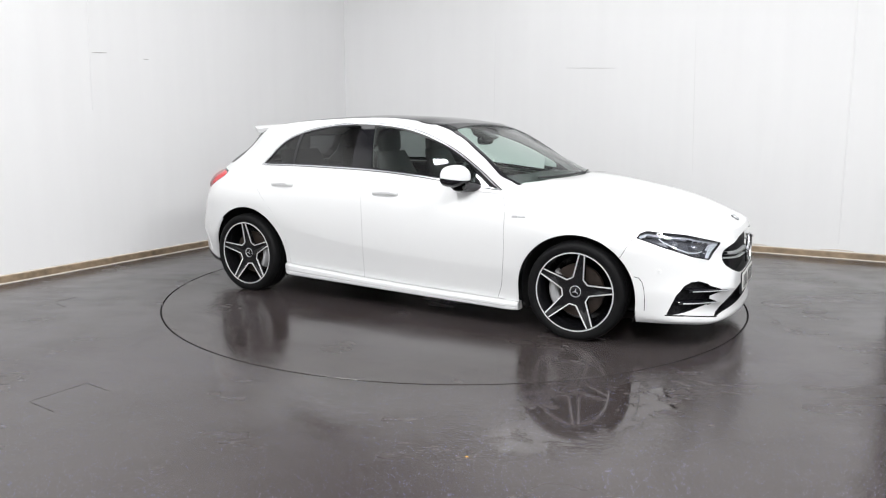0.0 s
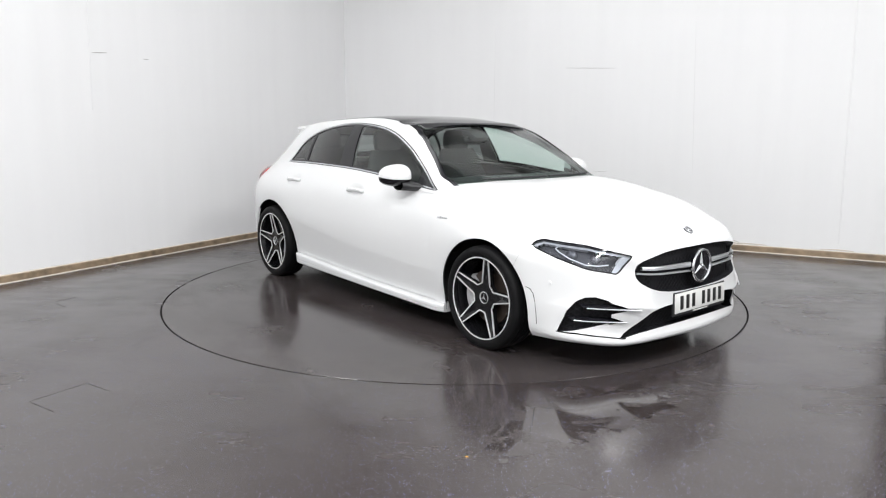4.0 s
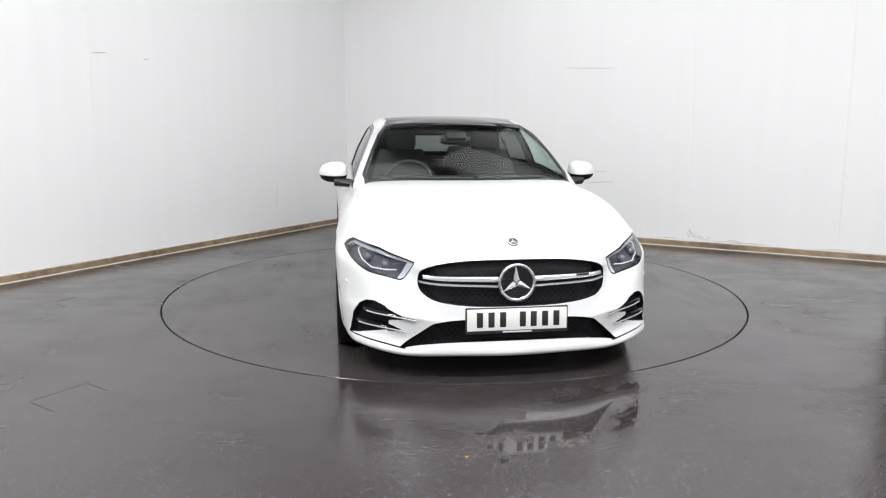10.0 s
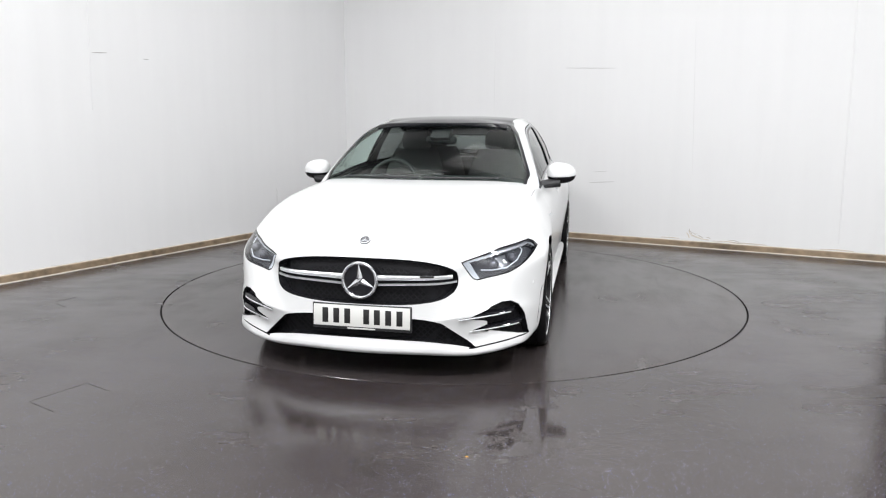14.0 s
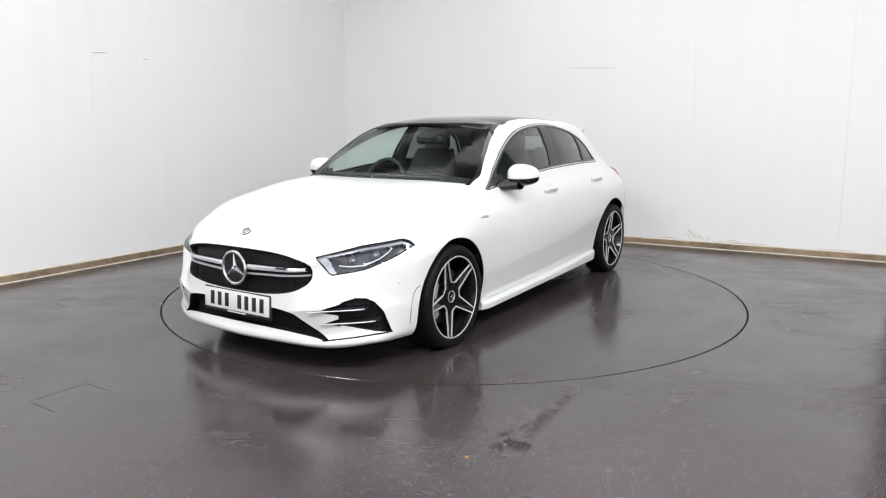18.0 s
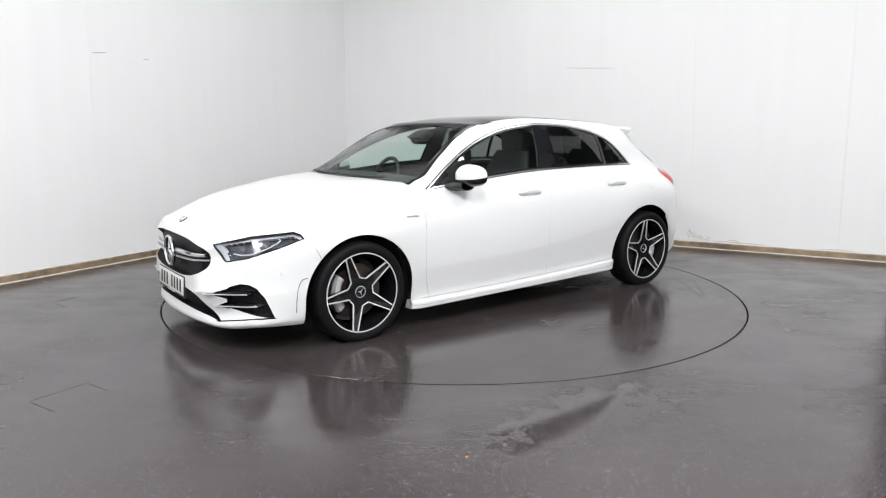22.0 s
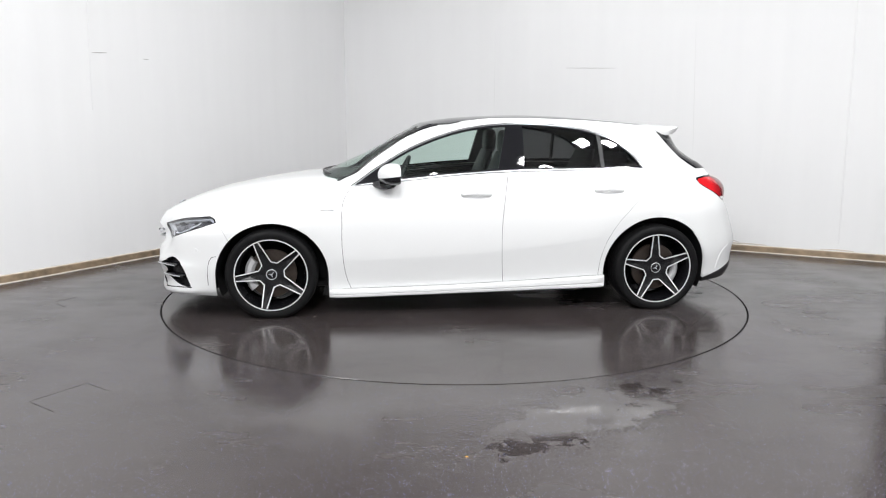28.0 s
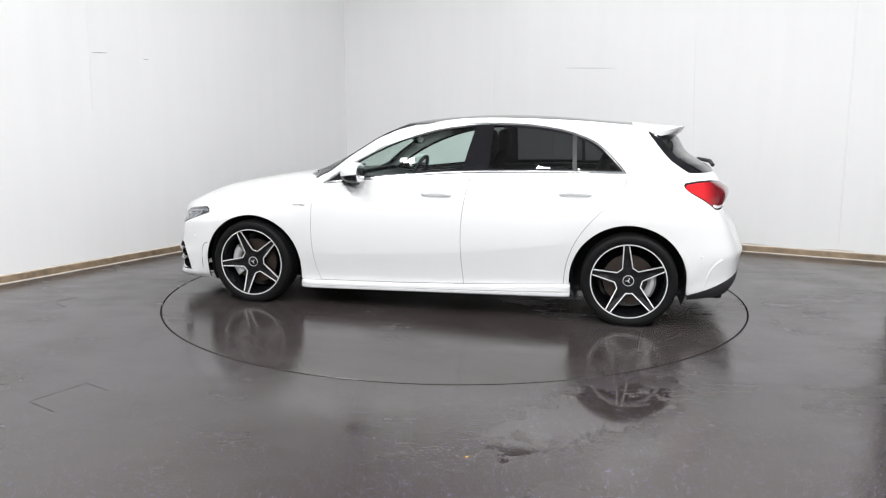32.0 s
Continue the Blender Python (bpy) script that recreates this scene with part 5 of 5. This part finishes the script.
# ---- ceiling lamps and added fill panels ----
def lamp_fitting(x, y, sx, sy, turn):
    """A flat housing under the ceiling for a lamp or an added fill panel, open towards the room."""
    ob = tagged(new("lamp_or_fill"), "flat white ceiling lamp panel; the two large ones are added fill", "lamp", group="ceiling lamps")
    ob.matrix_world = pose(x, y, CEIL, 0, 0, turn)
    hx, hy = sx / 2 + .03, sy / 2 + .03
    for nm, (x0, x1, y0, y1) in (("lamp_side", (-hx, -hx + .025, -hy, hy)), ("lamp_side", (hx - .025, hx, -hy, hy)), ("lamp_side", (-hx, hx, -hy, -hy + .025)), ("lamp_side", (-hx, hx, hy - .025, hy))):
        part(nm, box_bm(x0, x1, y0, y1, -.10, -.002, .003), WALLPAINT, ob)
    part("lamp_back", box_bm(-hx, hx, -hy, hy, -.03, -.004), WALLPAINT, ob)


for x, y, p, sx, sy in LAMPS_AND_FILL:
    lamp_fitting(x, y, sx, sy, -27)

# ---- skirting ----
def skirting(start, direction, length, inward, name):
    ob = tagged(new(name), "worn beige timber skirting board with a white bead", "skirting", kind="structure")
    for nm, prof, m in (("board", [(.004, .008), (.022, .008), (.022, .060), (.016, .068)], TIMBER), ("cap", [(.016, .068), (.010, .073), (.003, .075)], BEAD), ("bead", [(.004, .0), (.030, .0), (.029, .004), (.022, .008), (.004, .008)], BEAD)):
        rows_ = []
        n = int(length / .25)
        for i in range(n + 1):
            p = start + direction * (length * i / n)
            rows_.append([(p.x + inward.x * o, p.y + inward.y * o, z + .0012 * math.sin(i * 2.3 + o * 90)) for o, z in prof])
        bm = grid_bm(rows_)
        bmesh.ops.recalc_face_normals(bm, faces=bm.faces)
        part(nm, bm, m, ob, smooth=False)


skirting(CORNER + IN_R * .03, LEFT_DIR, LEN_L - .1, IN_L, "baseboard_west")
skirting(CORNER + IN_L * .03, RIGHT_DIR, LEN_R - .02, IN_R, "baseboard_north")


# ---- wall joints, scuffs and flakes ----
def on_wall(which, s, z, off):
    d, n = (LEFT_DIR, IN_L) if which == "L" else (RIGHT_DIR, IN_R)
    p = CORNER + d * s + n * off
    return (p.x, p.y, z)


def wall_strip(name, which, pts, width, m, label, proud=.0022):
    bm = bmesh.new()
    rows_ = []
    for i, (s, z) in enumerate(pts):
        a, b = pts[max(i - 1, 0)], pts[min(i + 1, len(pts) - 1)]
        t = Vector((b[0] - a[0], b[1] - a[1]))
        t = t.normalized() if t.length else Vector((1, 0))
        w = width * (.35 + .65 * math.sin(math.pi * (i + .5) / len(pts)))
        nx, nz = -t.y * w / 2, t.x * w / 2
        rows_.append([on_wall(which, s + nx, z + nz, .0005), on_wall(which, s + nx * .6, z + nz * .6, proud), on_wall(which, s - nx * .6, z - nz * .6, proud), on_wall(which, s - nx, z - nz, .0005)])
    bm = grid_bm(rows_)
    bmesh.ops.recalc_face_normals(bm, faces=bm.faces)
    return tagged(part(name, bm, m, smooth=False), label, "mark", kind="structure")


def run(a, b, n=8, wob=.0):
    return [(a[0] + (b[0] - a[0]) * i / n, a[1] + (b[1] - a[1]) * i / n + wob * math.sin(i * 2.7)) for i in range(n + 1)]


for w_, a_, b_ in (("L", (3.78, 1.45), (3.72, 3.7)), ("R", (6.06, .12), (6.0, 3.7))):
    wall_strip("wall_joint", w_, run(a_, b_, 10, 0), .018, WALLPAINT, "raised white joint between wall boards", .003)
for w_, a_, b_ in (("R", (2.222, 1.2), (2.226, 2.5)), ("R", (4.60, .80), (4.54, 2.45)), ("L", (1.42, .335), (1.412, .56))):
    wall_strip("wall_joint", w_, run(a_, b_, 10, 0), .006, SCUFF if w_ == "L" else JOINT, "fine joint between wall boards", .0015)
for w_, a_, b_, wd in (("L", (3.745, 1.968), (3.595, 1.979), .009), ("L", (3.206, 1.954), (3.141, 1.956), .006), ("R", (3.13, 1.991), (3.70, 1.969), .007), ("R", (3.46, .672), (3.74, .695), .006), ("R", (3.50, .80), (3.66, .81), .004)):
    wall_strip("wall_scuff", w_, run(a_, b_, 8, .002), wd, SCUFF, "thin grey scuff on the white wall")
for pts in ([(4.60, .185), (4.615, .155), (4.64, .13), (4.69, .118), (4.74, .100), (4.82, .094)], [(4.58, .16), (4.60, .13), (4.61, .10)], [(4.86, .085), (5.0, .094), (5.1, .083), (5.2, .087), (5.4, .082)], [(4.3, .09), (4.42, .094), (4.5, .088)], [(5.9, .082), (6.05, .088), (6.2, .082)]):
    wall_strip("paint_flake", "R", pts, .012, FLAKE, "curl of flaking paint above the skirting", .004)

for pts in ([(4.605, .20), (4.612, .178), (4.625, .172), (4.63, .15)], [(4.64, .165), (4.665, .150), (4.69, .152)], [(4.70, .135), (4.73, .128), (4.75, .108)], [(4.79, .118), (4.815, .125), (4.83, .105)], [(5.02, .100), (5.07, .108), (5.12, .096)], [(4.655, .135), (4.67, .118), (4.70, .112)]):
    wall_strip("plaster_crack", "R", pts, .006, CRACK, "dark crack where plaster has come off", .002)


# ---- marks in the floor ----
def groove(name, a, b, width, m, label, z=.0006, parent=None):
    a, b = Vector((*a, 0)), Vector((*b, 0))
    d = (b - a).normalized()
    n = Vector((-d.y, d.x, 0)) * width / 2
    bm = bmesh.new()
    k = 6
    rows_ = []
    for i in range(k + 1):
        p = a + (b - a) * i / k
        wv = .6 + .4 * math.sin(i * 1.9 + a.x * 7)
        rows_.append([(p.x + n.x * wv, p.y + n.y * wv, z), (p.x - n.x * wv, p.y - n.y * wv, z)])
    bm = grid_bm(rows_)
    bmesh.ops.recalc_face_normals(bm, faces=bm.faces)
    if parent:
        return part(name, bm, m, parent, label, smooth=False)
    return tagged(part(name, bm, m, smooth=False), label, "mark", kind="structure")


HATCH = [(-2.03, -2.52), (-1.84, -2.64), (-1.72, -2.37), (-1.88, -2.27)]
for i in (0, 2, 3):
    groove("hatch_joint", HATCH[i], HATCH[(i + 1) % 4], .006, GROOVE, "dark joint of a cover in the floor")
groove("hatch_joint", (-3.0, -.61), (-2.92, -.43), .008, GROOVE, "dark joint of a cover in the floor")
groove("hatch_joint", (-2.96, -.64), (-2.84, -.73), .008, GROOVE, "dark joint of a cover in the floor")
spot = spin_bm([(0, .002), (.005, .002), (.007, .0)], 10)
for v in spot.verts:
    v.co = (v.co.x + .06, v.co.z * .6 - 3.05, v.co.y + .0005)
bmesh.ops.recalc_face_normals(spot, faces=spot.faces)
tagged(part("floor_fleck", spot, ORANGE), "tiny orange fleck on the floor", "fleck", kind="structure")

for a_, b_ in (((-1.48, .93), (-1.44, 1.40)), ((-1.44, 1.40), (-1.84, 1.03)), ((-1.59, .74), (-1.84, .91)), ((-1.34, 1.45), (-1.73, .97))):
    groove("deck_joint", a_, b_, .005, GROOVE, "fine joint in the turntable deck", .0006, platform)
mark = egg_bm((-1.94, .40, .001), (.035, .012, .0015), .9, 6, 16)
part("deck_hole", mark, GROOVE, platform, "small dark finger hole")


# ---- the turning of the platform and the car on it ----
TURN = [(0, -28.45), (2, -39.13), (4, -49.68), (6, -60.12), (8, -70.5), (10, -80.83), (12, -91.14), (14, -101.45), (16, -111.75), (18, -122.06),
        (20, -132.37), (22, -142.67), (24, -152.92), (26, -163.1), (28, -173.18), (30, -183.09), (32, -192.77)]


def motions():
    walk(platform, [(t, pose(0, 0, 0, 0, 0, a)) for t, a in TURN])
    walk(car, [(t, pose(0, 0, 0, 0, 0, a) @ pose(-0.0104, -0.0329, 0.004)) for t, a in TURN])


motions()
